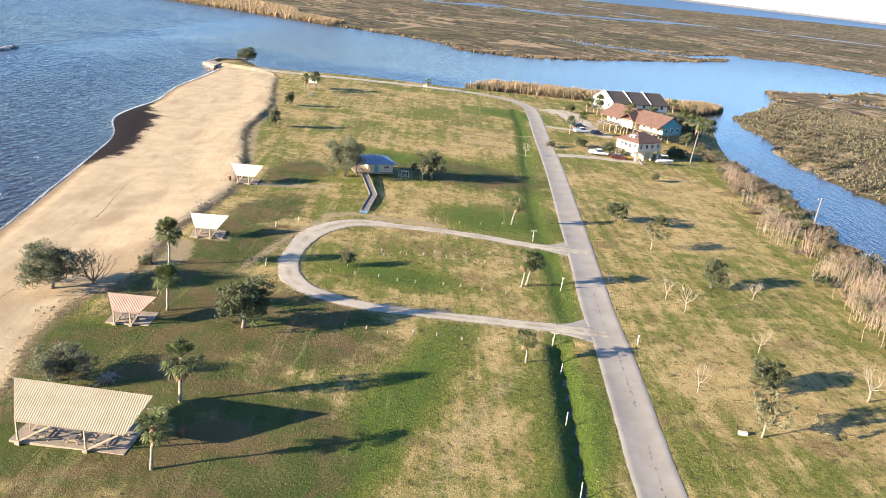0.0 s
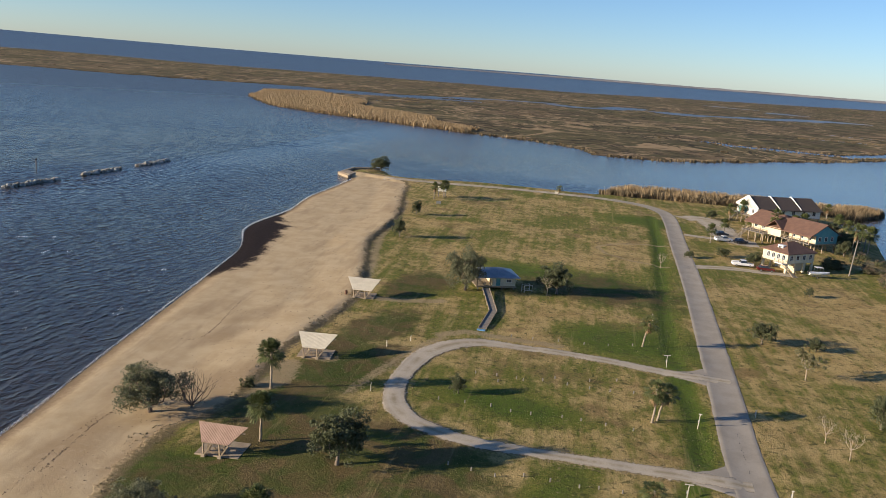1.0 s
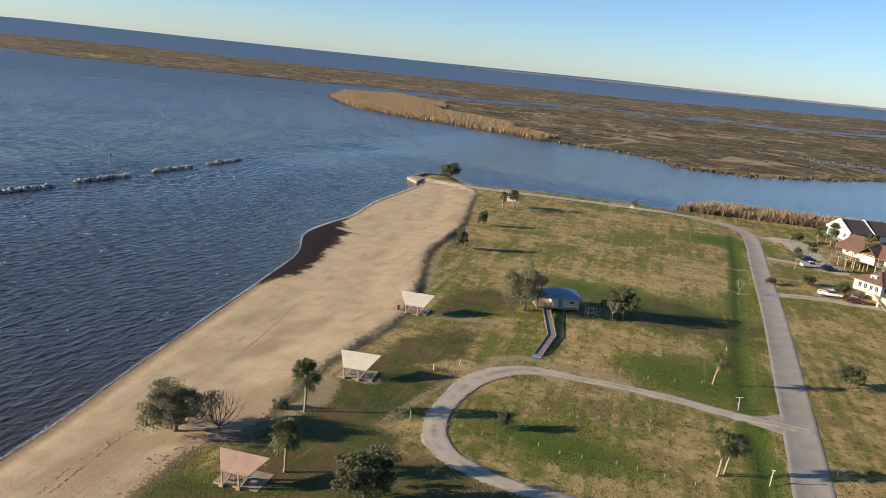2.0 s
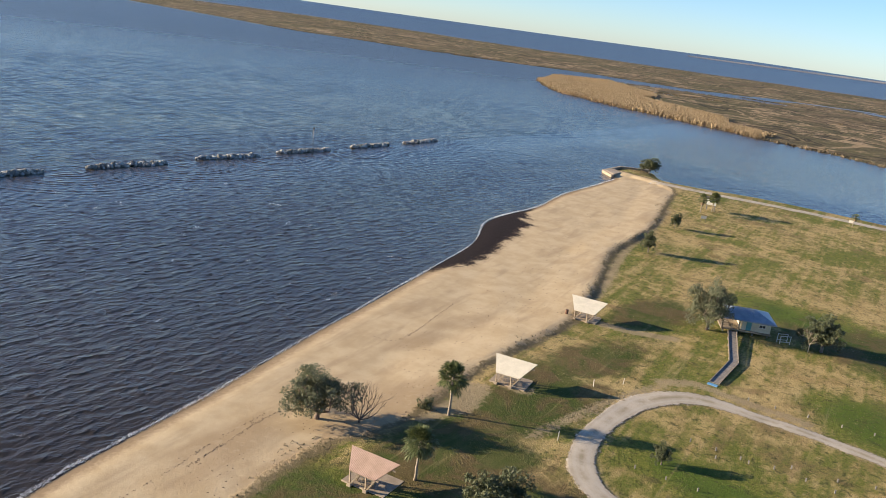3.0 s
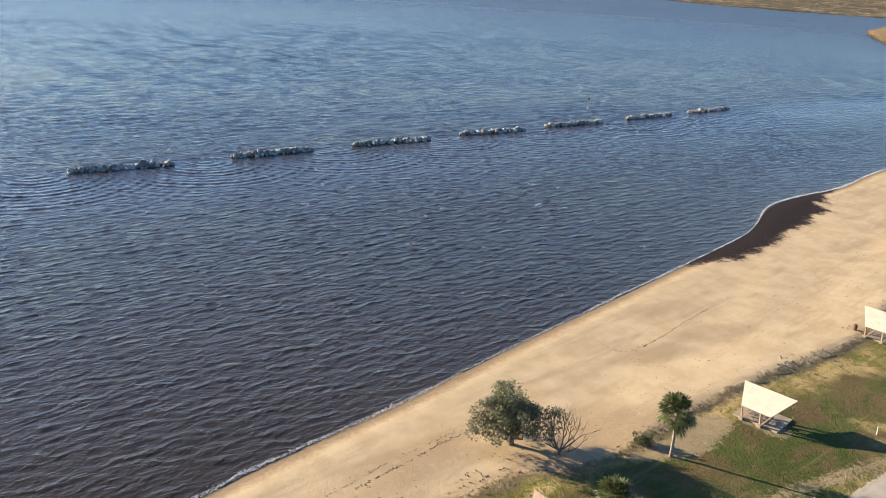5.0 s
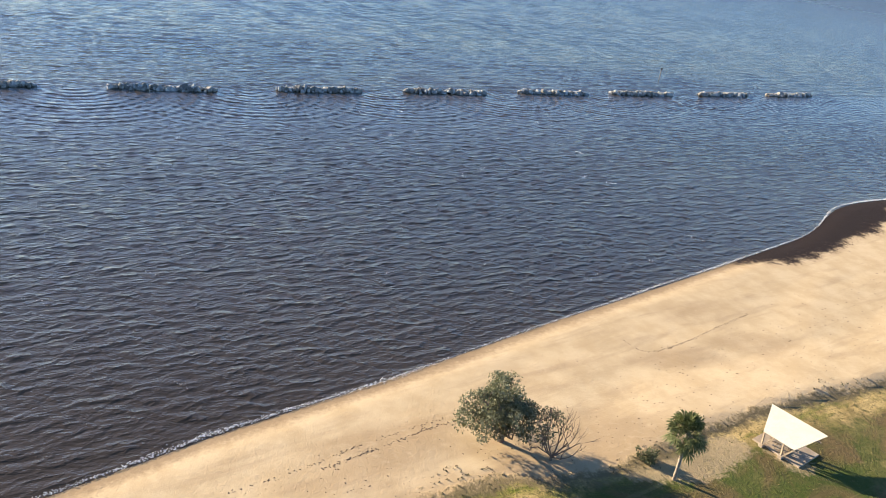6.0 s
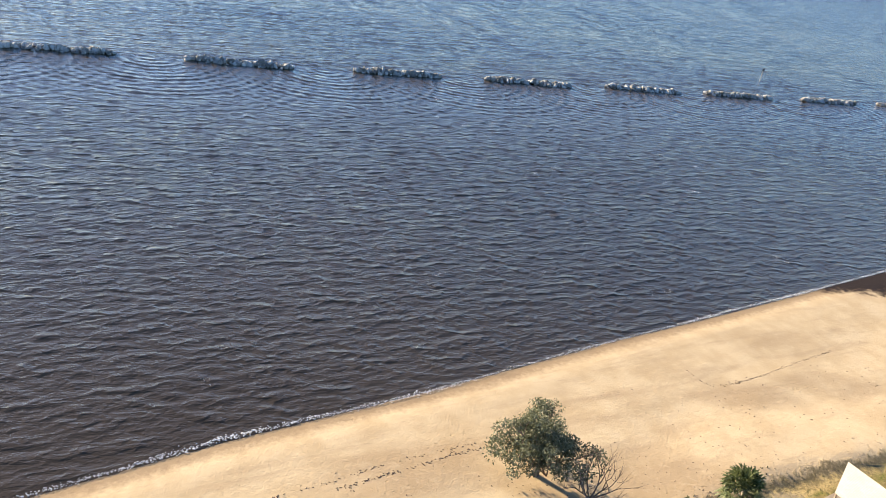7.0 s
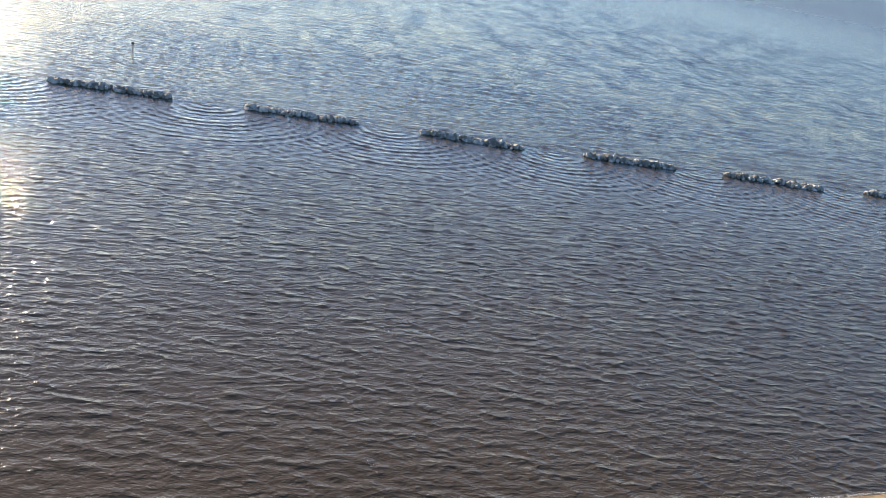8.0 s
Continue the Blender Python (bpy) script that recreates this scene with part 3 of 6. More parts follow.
def in_core(x, y):
    return (x > -170) & (x < 110) & (y > 0) & (y < 430)


ground = grid_mesh("ground", np.arange(-170, 111, 1.0), np.arange(0, 431, 1.0), park_height, GROUND, park_fields(), lambda x, y, z: z.max(1) > -1.2)
tagged(ground, "mown winter grass of green and straw running out to a pale sand beach", "ground", kind="structure")
ground_south = grid_mesh("ground_south", np.arange(-40, 331, 5.0), np.arange(-420, 1, 5.0), park_height, GROUND, park_fields(), lambda x, y, z: z.max(1) > -1.2)
tagged(ground_south, "winter grass and sand behind the flight", "ground", kind="structure")

GOLD_BED = spline([(-640, 800), (-572, 752), (-490, 680), (-424, 624), (-392, 610), (-347, 622), (-299, 606), (-271, 596), (-251, 600), (-222, 588), (-235, 625), (-290, 660), (-319, 705), (-386, 735), (-441, 770),
                   (-470, 830), (-559, 915), (-652, 985), (-690, 945)], 20.0, True)


def gold_bed(x, y):
    """How surely a place lies in the golden reed bed along the marsh point."""
    d = signed(x, y, GOLD_BED) + 9 * wobble(x, y, 0.035, 8)
    clumps = 0.5 + 0.5 * wobble(x, y, 0.03, 23)
    rim = np.where((y < 680) & (x < -70), np.clip(1 - off_line(x, y, north_ring) / (4 + 22 * clumps), 0, 1) * np.clip(clumps * 2.2 - 0.5, 0, 1), 0)
    return np.maximum(np.clip(0.5 + d / 14, 0, 1), 0.9 * rim)


marsh = grid_mesh("marsh", np.arange(-2508, 1101, 8.0), np.arange(230, 1303, 8.0), marsh_height, MARSH, [("gold", gold_bed)], lambda x, y, z: z.max(1) > -0.6)
tagged(marsh, "flat brown winter marsh cut by creeks and ponds", "marsh", kind="structure")
marsh_far = grid_mesh("marsh_far", np.arange(-2520, 4500, 40.0), np.arange(1294, 4200, 40.0), marsh_height, MARSH, (), lambda x, y, z: (z - sea_height(x, y)[:, None]).max(1) > -0.6)
tagged(marsh_far, "flat brown marsh in the far distance", "marsh", kind="structure")
marsh_east = grid_mesh("marsh_east", np.arange(60, 1100, 20.0), np.arange(-600, 235, 20.0), marsh_height, MARSH, (), lambda x, y, z: z.max(1) > -0.6)
tagged(marsh_east, "flat brown marsh across the creek", "marsh", kind="structure")

BREAKWATER_GAPS = [(-151, -56), (-162, -6), (-170, 34.5), (-175.5, 72.5), (-185, 108.5), (-192.5, 145.5), (-200.5, 181), (-208.5, 217), (-216, 251.5), (-225, 290)]
breakwater_line = spline([(-140, -100)] + BREAKWATER_GAPS + [(-232, 320)], 4.0)


def open_waves(x, y):
    """The longer waves of the open lake."""
    r = np.random.default_rng(6)
    z = 0
    for _ in range(14):
        a, length = radians(r.normal(14, 17)), r.uniform(2.9, 6.6)
        k = 2 * math.pi / length
        z = z + 0.009 * length * (0.64 - np.abs(np.sin(0.5 * k * (x * math.cos(a) + y * math.sin(a)) + r.uniform(0, 6.28) + 0.9 * wobble(x, y, 0.035, int(length * 2), 1))))
    return z * (0.8 + 0.3 * wobble(x, y, 0.02, 22))


def water_height(x, y):
    """Short wind waves running to the beach, with rings spreading from the gaps between the rock mounds."""
    r = np.random.default_rng(5)
    line = np.interp(y, breakwater_line[:, 1], breakwater_line[:, 0])
    lee = np.clip((x - line) / 6, 0, 1)
    z = 0
    for _ in range(16):
        a, length = radians(r.normal(14, 30)), r.uniform(1.4, 2.6)
        k = 2 * math.pi / length
        z = z + 0.0155 * length * (0.64 - np.abs(np.sin(0.5 * k * (x * math.cos(a) + y * math.sin(a)) + r.uniform(0, 6.28) + 0.8 * wobble(x, y, 0.06, int(length * 2), 1))))
    far = np.clip(np.abs(x - line) / 60, 0, 1)
    z = z * (1 - lee * 0.7 * (1 - far)) * (0.75 + 0.35 * wobble(x, y, 0.035, 21))
    for gx, gy in BREAKWATER_GAPS:
        d = np.hypot(x - gx, y - gy)
        z = z + lee * 0.06 * np.exp(-d / 42) * np.clip(d / 8, 0, 1) * np.sin(2 * math.pi * d / 3.2)
    rim = np.clip(np.minimum.reduce([x + 255, 12 - x, y + 70, 402 - y]) / 30, 0, 1)
    shallow = np.clip(-park_edge(x, y) / 5, 0.15, 1)
    reach = np.clip(np.minimum.reduce([x + 699, 4 * (12 - x), y + 150, 700 - y]) / 220, 0, 1)
    return (z * rim + open_waves(x, y) * reach * (1 - 0.75 * lee)) * shallow


def lake_height(x, y):
    line = np.interp(y, breakwater_line[:, 1], breakwater_line[:, 0])
    lee = np.clip((x - line) / 6, 0, 1)
    shallow = np.clip(-park_edge(x, y) / 5, 0.15, 1)
    return open_waves(x, y) * np.clip(np.minimum.reduce([x + 699, 4 * (12 - x), y + 150, 700 - y]) / 220, 0, 1) * (1 - 0.75 * lee) * shallow


water = grid_mesh("water", np.linspace(-255, 12, 461), np.linspace(-70, 402, 815), water_height, WATER, (), lambda x, y, z: park_edge(x, y) < 4)
tagged(water, "dark brown rippled lake water reflecting the sky", "water", kind="structure")
lake_xs = np.concatenate([np.linspace(-699, -255, 371), np.linspace(-255, 12, 120)[1:]])
lake_ys = np.concatenate([np.linspace(-150, -70, 60), np.linspace(-70, 402, 378)[1:], np.linspace(402, 700, 220)[1:]])
lake = grid_mesh("water_lake", lake_xs, lake_ys, lake_height, WATER, (), lambda x, y, z: ~((x > -255) & (y > -70) & (y < 402)))
tagged(lake, "blue wind-ruffled lake water beyond the rocks", "water", kind="structure")


def sea():
    far = [1000, 1500, 2000, 2400, 2800, 3200, 3600, 4000, 4300, 4600, 4850]
    xs = np.array(sorted([-v for v in far] + [-699, -300, 12, 100, 400, 700] + far))
    ys = np.array(sorted([-v for v in far] + [-600, -300, -150, 300, 700] + far))
    return grid_mesh("water_far", xs, ys, sea_height, WATER, (), lambda x, y, z: ~((x > -699) & (x < 12) & (y > -150) & (y < 700)))


tagged(sea(), "open blue water reaching the horizon", "water", kind="structure")


def far_shore():
    """A thin wooded shore at the far side of the lake, its haze held in the material's colour."""
    bm = bmesh.new()
    turns = np.radians(np.arange(-30, 24, 0.12))
    rows = []
    for a in turns:
        rise = 1.4 + 3.2 * np.clip((a + 0.36) / 0.3, 0, 1) + 1.4 * float(wobble(np.array([a * 400]), np.array([0.0]), 0.3, 77)[0])
        fade = float(np.clip((a + 0.52) / 0.1, 0, 1))
        x, y = 4640 * math.sin(a), 4640 * math.cos(a)
        rows.append([bm.verts.new((x * k, y * k, z)) for k, z in ((0.985, 20), (0.99, 31.2 + rise * fade), (1.0, 31.8 + rise * fade), (1.005, 20))])
    for p, q in zip(rows, rows[1:]):
        for k in range(3):
            bm.faces.new((p[k], p[k + 1], q[k + 1], q[k]))
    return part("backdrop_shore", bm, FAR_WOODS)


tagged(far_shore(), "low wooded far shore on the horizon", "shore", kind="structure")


def ribbon(name, line, half, material, label, category, lift=0.05, ragged=0.15, seed=1):
    """A strip of paving that lies on the ground, with slightly uneven edges."""
    r = np.random.default_rng(seed)
    along = np.gradient(line, axis=0)
    side = np.stack([-along[:, 1], along[:, 0]], -1) / np.linalg.norm(along, axis=1)[:, None]
    cols = np.array([-1, -0.9, -0.7, -0.35, 0, 0.35, 0.7, 0.9, 1])
    h = np.array([half(u) if callable(half) else half for u in np.linspace(0, 1, len(line))])
    off = cols[None] * h[:, None] + np.where(np.abs(cols) > 0.85, 1, 0)[None] * r.normal(0, ragged, (len(line), 1))
    q = line[:, None] + side[:, None] * off[..., None]
    z = park_height(q[..., 0], q[..., 1]) + np.where(np.abs(cols) == 1, -0.03, lift + 0.03 * (1 - cols**2))
    n = len(cols)
    i = (np.arange(len(line) - 1)[:, None] * n + np.arange(n - 1)[None]).ravel()
    me = mesh_from(name, np.concatenate([q, z[..., None]], -1).reshape(-1, 3), np.stack([i, i + 1, i + n + 1, i + n], -1), material, True)
    at = me.attributes.new("edge", "FLOAT", "POINT")
    at.data.foreach_set("value", np.tile(np.abs(cols), len(line)).astype(np.float32))
    return tagged(new(name, me), label, category, kind="structure")


ribbon("road", road_line, 2.85, ASPHALT, "pale worn asphalt park road", "road", 0.05, 0.03)
ribbon("gravel_loop", spline(LOOP, 0.8), lambda u: 1.75 + 0.75 * math.exp(-((u - 0.62) / 0.1) ** 2) + 0.35 * math.exp(-((u - 0.42) / 0.12) ** 2) + 0.15 * math.sin(23 * u), GRAVEL, "pale gravel loop track through the grass", "track", 0.07, 0.1, 2)
ribbon("shore_road", spline(SHORE_ROAD, 2.0), 3.4, GRAVEL, "grey gravel track along the water", "track", 0.04, 0.5, 3)

near_ditch = ditch_line[(ditch_line[:, 1] > 30) & (ditch_line[:, 1] < 106)]
bm = bmesh.new()
d = spline(near_ditch, 1.0)
edge = []
for p, g in zip(d, np.gradient(d, axis=0)):
    s = np.array([-g[1], g[0]]) / np.hypot(*g)
    w = 0.42 + 0.12 * math.sin(p[1] * 1.3) + 0.08 * math.sin(p[1] * 3.1)
    z = ground_z(*p) + 0.07
    edge.append([bm.verts.new((*(p + s * w), z)), bm.verts.new((*(p - s * w), z))])
for a, b in zip(edge, edge[1:]):
    bm.faces.new((a[0], a[1], b[1], b[0]))
bmesh.ops.recalc_face_normals(bm, faces=bm.faces)
tagged(part("ditch_water", bm, WATER), "dark standing water in the roadside ditch", "water", kind="structure")
r = np.random.default_rng(90)
bm = bmesh.new()
crack_line = spline(road_line[(road_line[:, 1] > 40) & (road_line[:, 1] < 130)], 0.5)
for i in range(1, len(crack_line) - 1):
    p = crack_line[i]
    g = crack_line[i + 1] - crack_line[i - 1]
    g = g / np.hypot(*g)
    s = np.array([-g[1], g[0]])
    if r.random() < 0.35 + 0.35 * math.sin(i * 0.13):
        q = p + s * (-0.35 + 0.2 * math.sin(i * 0.05) + r.normal(0, 0.08))
        z = ground_z(*p) + 0.092
        L, w = r.uniform(0.12, 0.4), r.uniform(0.03, 0.08)
        c = [q + g * L + s * r.normal(0, 0.06), q + s * w, q - g * L + s * r.normal(0, 0.06), q - s * w]
        bm.faces.new([bm.verts.new((v[0], v[1], z)) for v in c])
bmesh.ops.recalc_face_normals(bm, faces=bm.faces)
CRACK = Nodes("crack_filler")
CRACK = CRACK.done(CRACK.mix(CRACK.noise(6.0), (0.05, 0.045, 0.04), (0.09, 0.082, 0.07)), 0.9)
tagged(part("road_crack", bm, CRACK), "dark broken crack along the asphalt", "crack", kind="stuff")

# ------------------------------------------------ surfaces of things
BARK = plain("grey_bark", (0.16, 0.125, 0.095), (0.24, 0.2, 0.155), 3, 0.9, 0.6)
PALM_BARK = plain("palm_trunk_bark", (0.24, 0.19, 0.135), (0.36, 0.3, 0.225), 4, 0.9, 0.7)
TWIG = plain("pale_bare_wood", (0.29, 0.23, 0.165), (0.40, 0.33, 0.25), 4, 0.9, 0.4)
GREY_TWIG = plain("grey_brown_bare_wood", (0.22, 0.17, 0.12), (0.33, 0.265, 0.195), 4, 0.9, 0.4)
PINK_TWIG = plain("pinkish_bare_wood", (0.22, 0.15, 0.105), (0.32, 0.225, 0.16), 4, 0.9, 0.4)
DARK_TWIG = plain("dark_bare_wood", (0.13, 0.095, 0.07), (0.2, 0.15, 0.11), 4, 0.9, 0.4)
OAK_LEAF = leafy("dark_oak_leaves", (0.062, 0.075, 0.032), (0.15, 0.158, 0.078))
OLIVE_LEAF = leafy("grey_olive_leaves", (0.10, 0.112, 0.058), (0.215, 0.215, 0.125))
PALE_LEAF = leafy("thin_winter_leaves", (0.13, 0.135, 0.06), (0.26, 0.23, 0.12))
PALM_LEAF = leafy("palm_fronds", (0.075, 0.098, 0.03), (0.19, 0.205, 0.08))
DEAD_FROND = leafy("dead_palm_fronds", (0.25, 0.16, 0.085), (0.36, 0.25, 0.14))
REED = leafy("golden_reeds", (0.27, 0.195, 0.105), (0.43, 0.325, 0.19), 0.8)
REED_DARK = leafy("brown_reeds", (0.13, 0.1, 0.06), (0.24, 0.185, 0.11), 0.8)
SHRUB_LEAF = leafy("bank_shrub_leaves", (0.085, 0.08, 0.042), (0.2, 0.17, 0.1))
GRASS_BLADE = leafy("grass_tufts", (0.085, 0.1, 0.026), (0.30, 0.24, 0.11), 0.8)
CONCRETE = plain("weathered_concrete", (0.37, 0.295, 0.205), (0.27, 0.215, 0.15), 0.8, 0.9, 0.4)
CREAM_METAL = plain("cream_painted_metal", (0.70, 0.63, 0.47), (0.62, 0.555, 0.41), 0.8, 0.5, 0.1)
PALE_METAL = plain("pale_tan_painted_metal", (0.335, 0.28, 0.185), (0.285, 0.235, 0.15), 0.7, 0.65, 0.1)
PINK_METAL = plain("faded_red_brown_metal", (0.46, 0.30, 0.215), (0.36, 0.23, 0.16), 0.7, 0.55, 0.1)
TIMBER = plain("weathered_timber", (0.34, 0.27, 0.18), (0.24, 0.185, 0.125), 2.0, 0.85, 0.4)
GREY_TIMBER = plain("grey_boards", (0.24, 0.215, 0.18), (0.16, 0.145, 0.125), 1.5, 0.85, 0.4)
BLUE_METAL = plain("blue_metal_roofing", (0.27, 0.31, 0.35), (0.36, 0.39, 0.42), 0.6, 0.42, 0.1, metal=0.3)
BLUE_PAINT = plain("light_blue_paint", (0.12, 0.30, 0.50), (0.16, 0.36, 0.56), 2, 0.6, 0.1)
ROCK = Nodes("pale_riprap_rock")
rock_grain = ROCK.noise(2.5, 4, 0.65, ROCK.where())
rock_tone = ROCK.mix(ROCK.span(ROCK.chance(), 0.1, 0.95), (0.15, 0.14, 0.12), (0.46, 0.44, 0.40))
rock_tone = ROCK.mix(ROCK.span(rock_grain, 0.5, 0.7, 0, 0.6), rock_tone, (0.13, 0.125, 0.105))
ROCK = ROCK.done(rock_tone, 0.9, ROCK.bump(rock_grain, 0.8, 0.05), spec=0.25)
WHITE_PAINT = plain("white_paint", (0.78, 0.77, 0.73), (0.68, 0.66, 0.61), 0.7, 0.6, 0.1)
CREAM_WALL = plain("cream_siding", (0.66, 0.58, 0.41), (0.58, 0.50, 0.35), 0.6, 0.75, 0.15)
TEAL_WALL = plain("teal_siding", (0.10, 0.30, 0.31), (0.13, 0.35, 0.36), 0.6, 0.7, 0.15)
BROWN_ROOF = plain("red_brown_shingles", (0.125, 0.068, 0.047), (0.175, 0.098, 0.068), 0.7, 0.9, 0.5, fine=14)
DARK_ROOF = plain("dark_brown_shingles", (0.055, 0.042, 0.036), (0.085, 0.064, 0.052), 0.7, 0.9, 0.5, fine=14)
WINDOW_GLASS = plain("window_glass", (0.03, 0.04, 0.05), (0.05, 0.06, 0.07), 0.5, 0.08, 0.0, spec=0.8)
WHITE_CAR = plain("white_car_paint", (0.80, 0.80, 0.79), (0.74, 0.74, 0.73), 0.5, 0.25, 0.02, spec=0.6)
RED_CAR = plain("dark_red_car_paint", (0.09, 0.012, 0.012), (0.12, 0.018, 0.018), 0.5, 0.25, 0.02, spec=0.6)
DARK_CAR = plain("dark_car_paint", (0.025, 0.027, 0.032), (0.04, 0.042, 0.05), 0.5, 0.25, 0.02, spec=0.6)
RUBBER = plain("black_rubber", (0.018, 0.018, 0.018), (0.03, 0.03, 0.03), 3, 0.85, 0.2)
STEEL = plain("dull_steel", (0.45, 0.45, 0.44), (0.36, 0.36, 0.35), 2, 0.4, 0.1, metal=0.8)
RUST_BIN = plain("rusty_barrel", (0.10, 0.05, 0.03), (0.16, 0.085, 0.05), 4, 0.8, 0.4)
FOAM = plain("wave_foam", (0.85, 0.84, 0.80), (0.70, 0.68, 0.63), 2, 0.9, 0.4)
DRIFT = plain("dark_drift", (0.06, 0.036, 0.022), (0.13, 0.085, 0.05), 1.5, 0.95, 0.5)
PAINTED_POST = plain("pale_painted_post", (0.62, 0.58, 0.48), (0.52, 0.47, 0.38), 2, 0.7, 0.2)


def put_at(x, y, turn=0.0, wide=1.0, tall=1.0, sink=0.03, lean=0.0):
    return pose(x, y, ground_z(x, y) - sink, 0, lean, turn) @ Matrix.Diagonal((wide, wide, tall, 1))


# ------------------------------------------------ plants
def leaf_cloud(name, centres, sizes, per, leaf, material, parent, seed, droop=0.3):
    """Small leaves in clumps: each leaf a bent pair of triangles."""
    r = np.random.default_rng(seed)
    verts, faces = [], []
    for c, s in zip(centres, sizes):
        k = int(per * r.uniform(0.7, 1.3))
        d = r.normal(size=(k, 3))
        d /= np.linalg.norm(d, axis=1)[:, None]
        p = np.array(c) + d * (s * r.uniform(0.25, 1.0, (k, 1)) ** 0.5) * np.array([1, 1, 0.75])
        a = r.normal(size=(k, 3)) - [0, 0, droop]
        a /= np.linalg.norm(a, axis=1)[:, None]
        b = np.cross(a, d + 0.4 * r.normal(size=(k, 3)))
        b /= np.maximum(np.linalg.norm(b, axis=1)[:, None], 1e-6)
        L = leaf * r.uniform(0.6, 1.4, (k, 1))
        for q in np.stack([p - a * L, p + b * L * 0.45, p + a * L, p - b * L * 0.45], 1):
            i = len(verts)
            verts.extend(map(tuple, q))
            faces.append((i, i + 1, i + 2, i + 3))
    ob = new(name, mesh_from(name, verts, faces, material))
    ob.parent = parent
    return ob


def branching(bm, r, at, way, length, thick, depth, spread, tips, up=0.15):
    """Limbs that fork and thin out; the ends are kept in tips."""
    pts, p, d = [Vector(at)], Vector(at), Vector(way).normalized()
    for _ in range(3):
        d = (d + Vector(r.normal(0, 0.13, 3)) + Vector((0, 0, up * 0.3))).normalized()
        p = p + d * length / 3
        pts.append(p.copy())
    tube(bm, pts, [thick, thick * 0.85, thick * 0.7, thick * 0.55], 5 if depth > 1 else 3, False)
    tips.append((p.copy(), depth))
    if depth > 0:
        for _ in range(int(r.integers(2, 4)) + (depth < 2)):
            nd = (d + Vector(r.normal(0, spread, 3)) + Vector((0, 0, up))).normalized()
            start = pts[-1] if r.random() < 0.6 else pts[-2]
            branching(bm, r, start, nd, length * r.uniform(0.6, 0.85), thick * 0.55, depth - 1, spread, tips, up)


def broad_tree(name, seed, label, category, trunk=1.6, crown=(3.6, 3.6, 2.6), clumps=70, per=60, leaf=0.16, leaves=None, bark=None, limb=1.9, thick=0.2, gaps=0.0):
    """A leafy tree 1 unit to the metre: trunk with limbs, and a crown of clumps of leaves with gaps."""
    r = np.random.default_rng(seed)
    ob = thing(name, Matrix(), label, category)
    bm, tips = bmesh.new(), []
    tube(bm, [(0, 0, -0.2), (0.05, 0, trunk * 0.5), (0.02, 0.06, trunk)], [thick * 1.35, thick, thick * 0.9], 8)
    for k in range(5):
        a = k * 1.256 + r.uniform(-0.4, 0.4)
        branching(bm, r, (0.02, 0.06, trunk - 0.15 * r.random()), (math.cos(a), math.sin(a), r.uniform(0.5, 1.1)), limb, thick * 0.55, 2, 0.5, tips)
    part("trunk", bm, bark or BARK, ob, smooth=True)
    centres, sizes = [], []
    mid = np.array([0, 0, trunk + crown[2] * 0.62])
    for _ in range(clumps):
        d = r.normal(size=3)
        d /= np.linalg.norm(d)
        if d[2] < -0.8:
            d[2] *= -0.5
        lump = 0.8 + 0.28 * math.sin(3 * math.atan2(d[1], d[0]) + seed) + 0.15 * r.normal()
        if r.random() < gaps:
            continue
        centres.append(mid + d * np.array(crown) * max(0.3, min(lump, 1.15)) * r.uniform(0.45, 1.0))
        sizes.append(r.uniform(0.35, 0.8) * crown[0] / 3.6 * 1.1)
    for t, depth in tips:
        if depth == 0 and r.random() > gaps:
            centres.append(np.array(t))
            sizes.append(0.5 * crown[0] / 3.6)
    leaf_cloud("crown", centres, sizes, per, leaf, leaves or OAK_LEAF, ob, seed + 50)
    return ob


def bare_tree(name, seed, label, category, trunk=1.3, limb=1.7, thick=0.11, wood=None, stems=5, up=0.25, spread=0.5, depth=4):
    r = np.random.default_rng(seed)
    ob = thing(name, Matrix(), label, category)
    bm, tips = bmesh.new(), []
    tube(bm, [(0, 0, -0.2), (0.03, 0, trunk * 0.5), (0.0, 0.05, trunk)], [thick * 1.3, thick, thick * 0.9], 7)
    part("trunk", bm, wood or TWIG, ob, smooth=True)
    bm = bmesh.new()
    for k in range(stems):
        a = k * 6.283 / stems + r.uniform(-0.4, 0.4)
        branching(bm, r, (0.0, 0.05, trunk * r.uniform(0.8, 1.0)), (math.cos(a), math.sin(a), r.uniform(0.6, 1.3)), limb, thick * 0.6, depth - 1, spread, tips, up)
    part("bare_crown", bm, wood or TWIG, ob)
    return ob


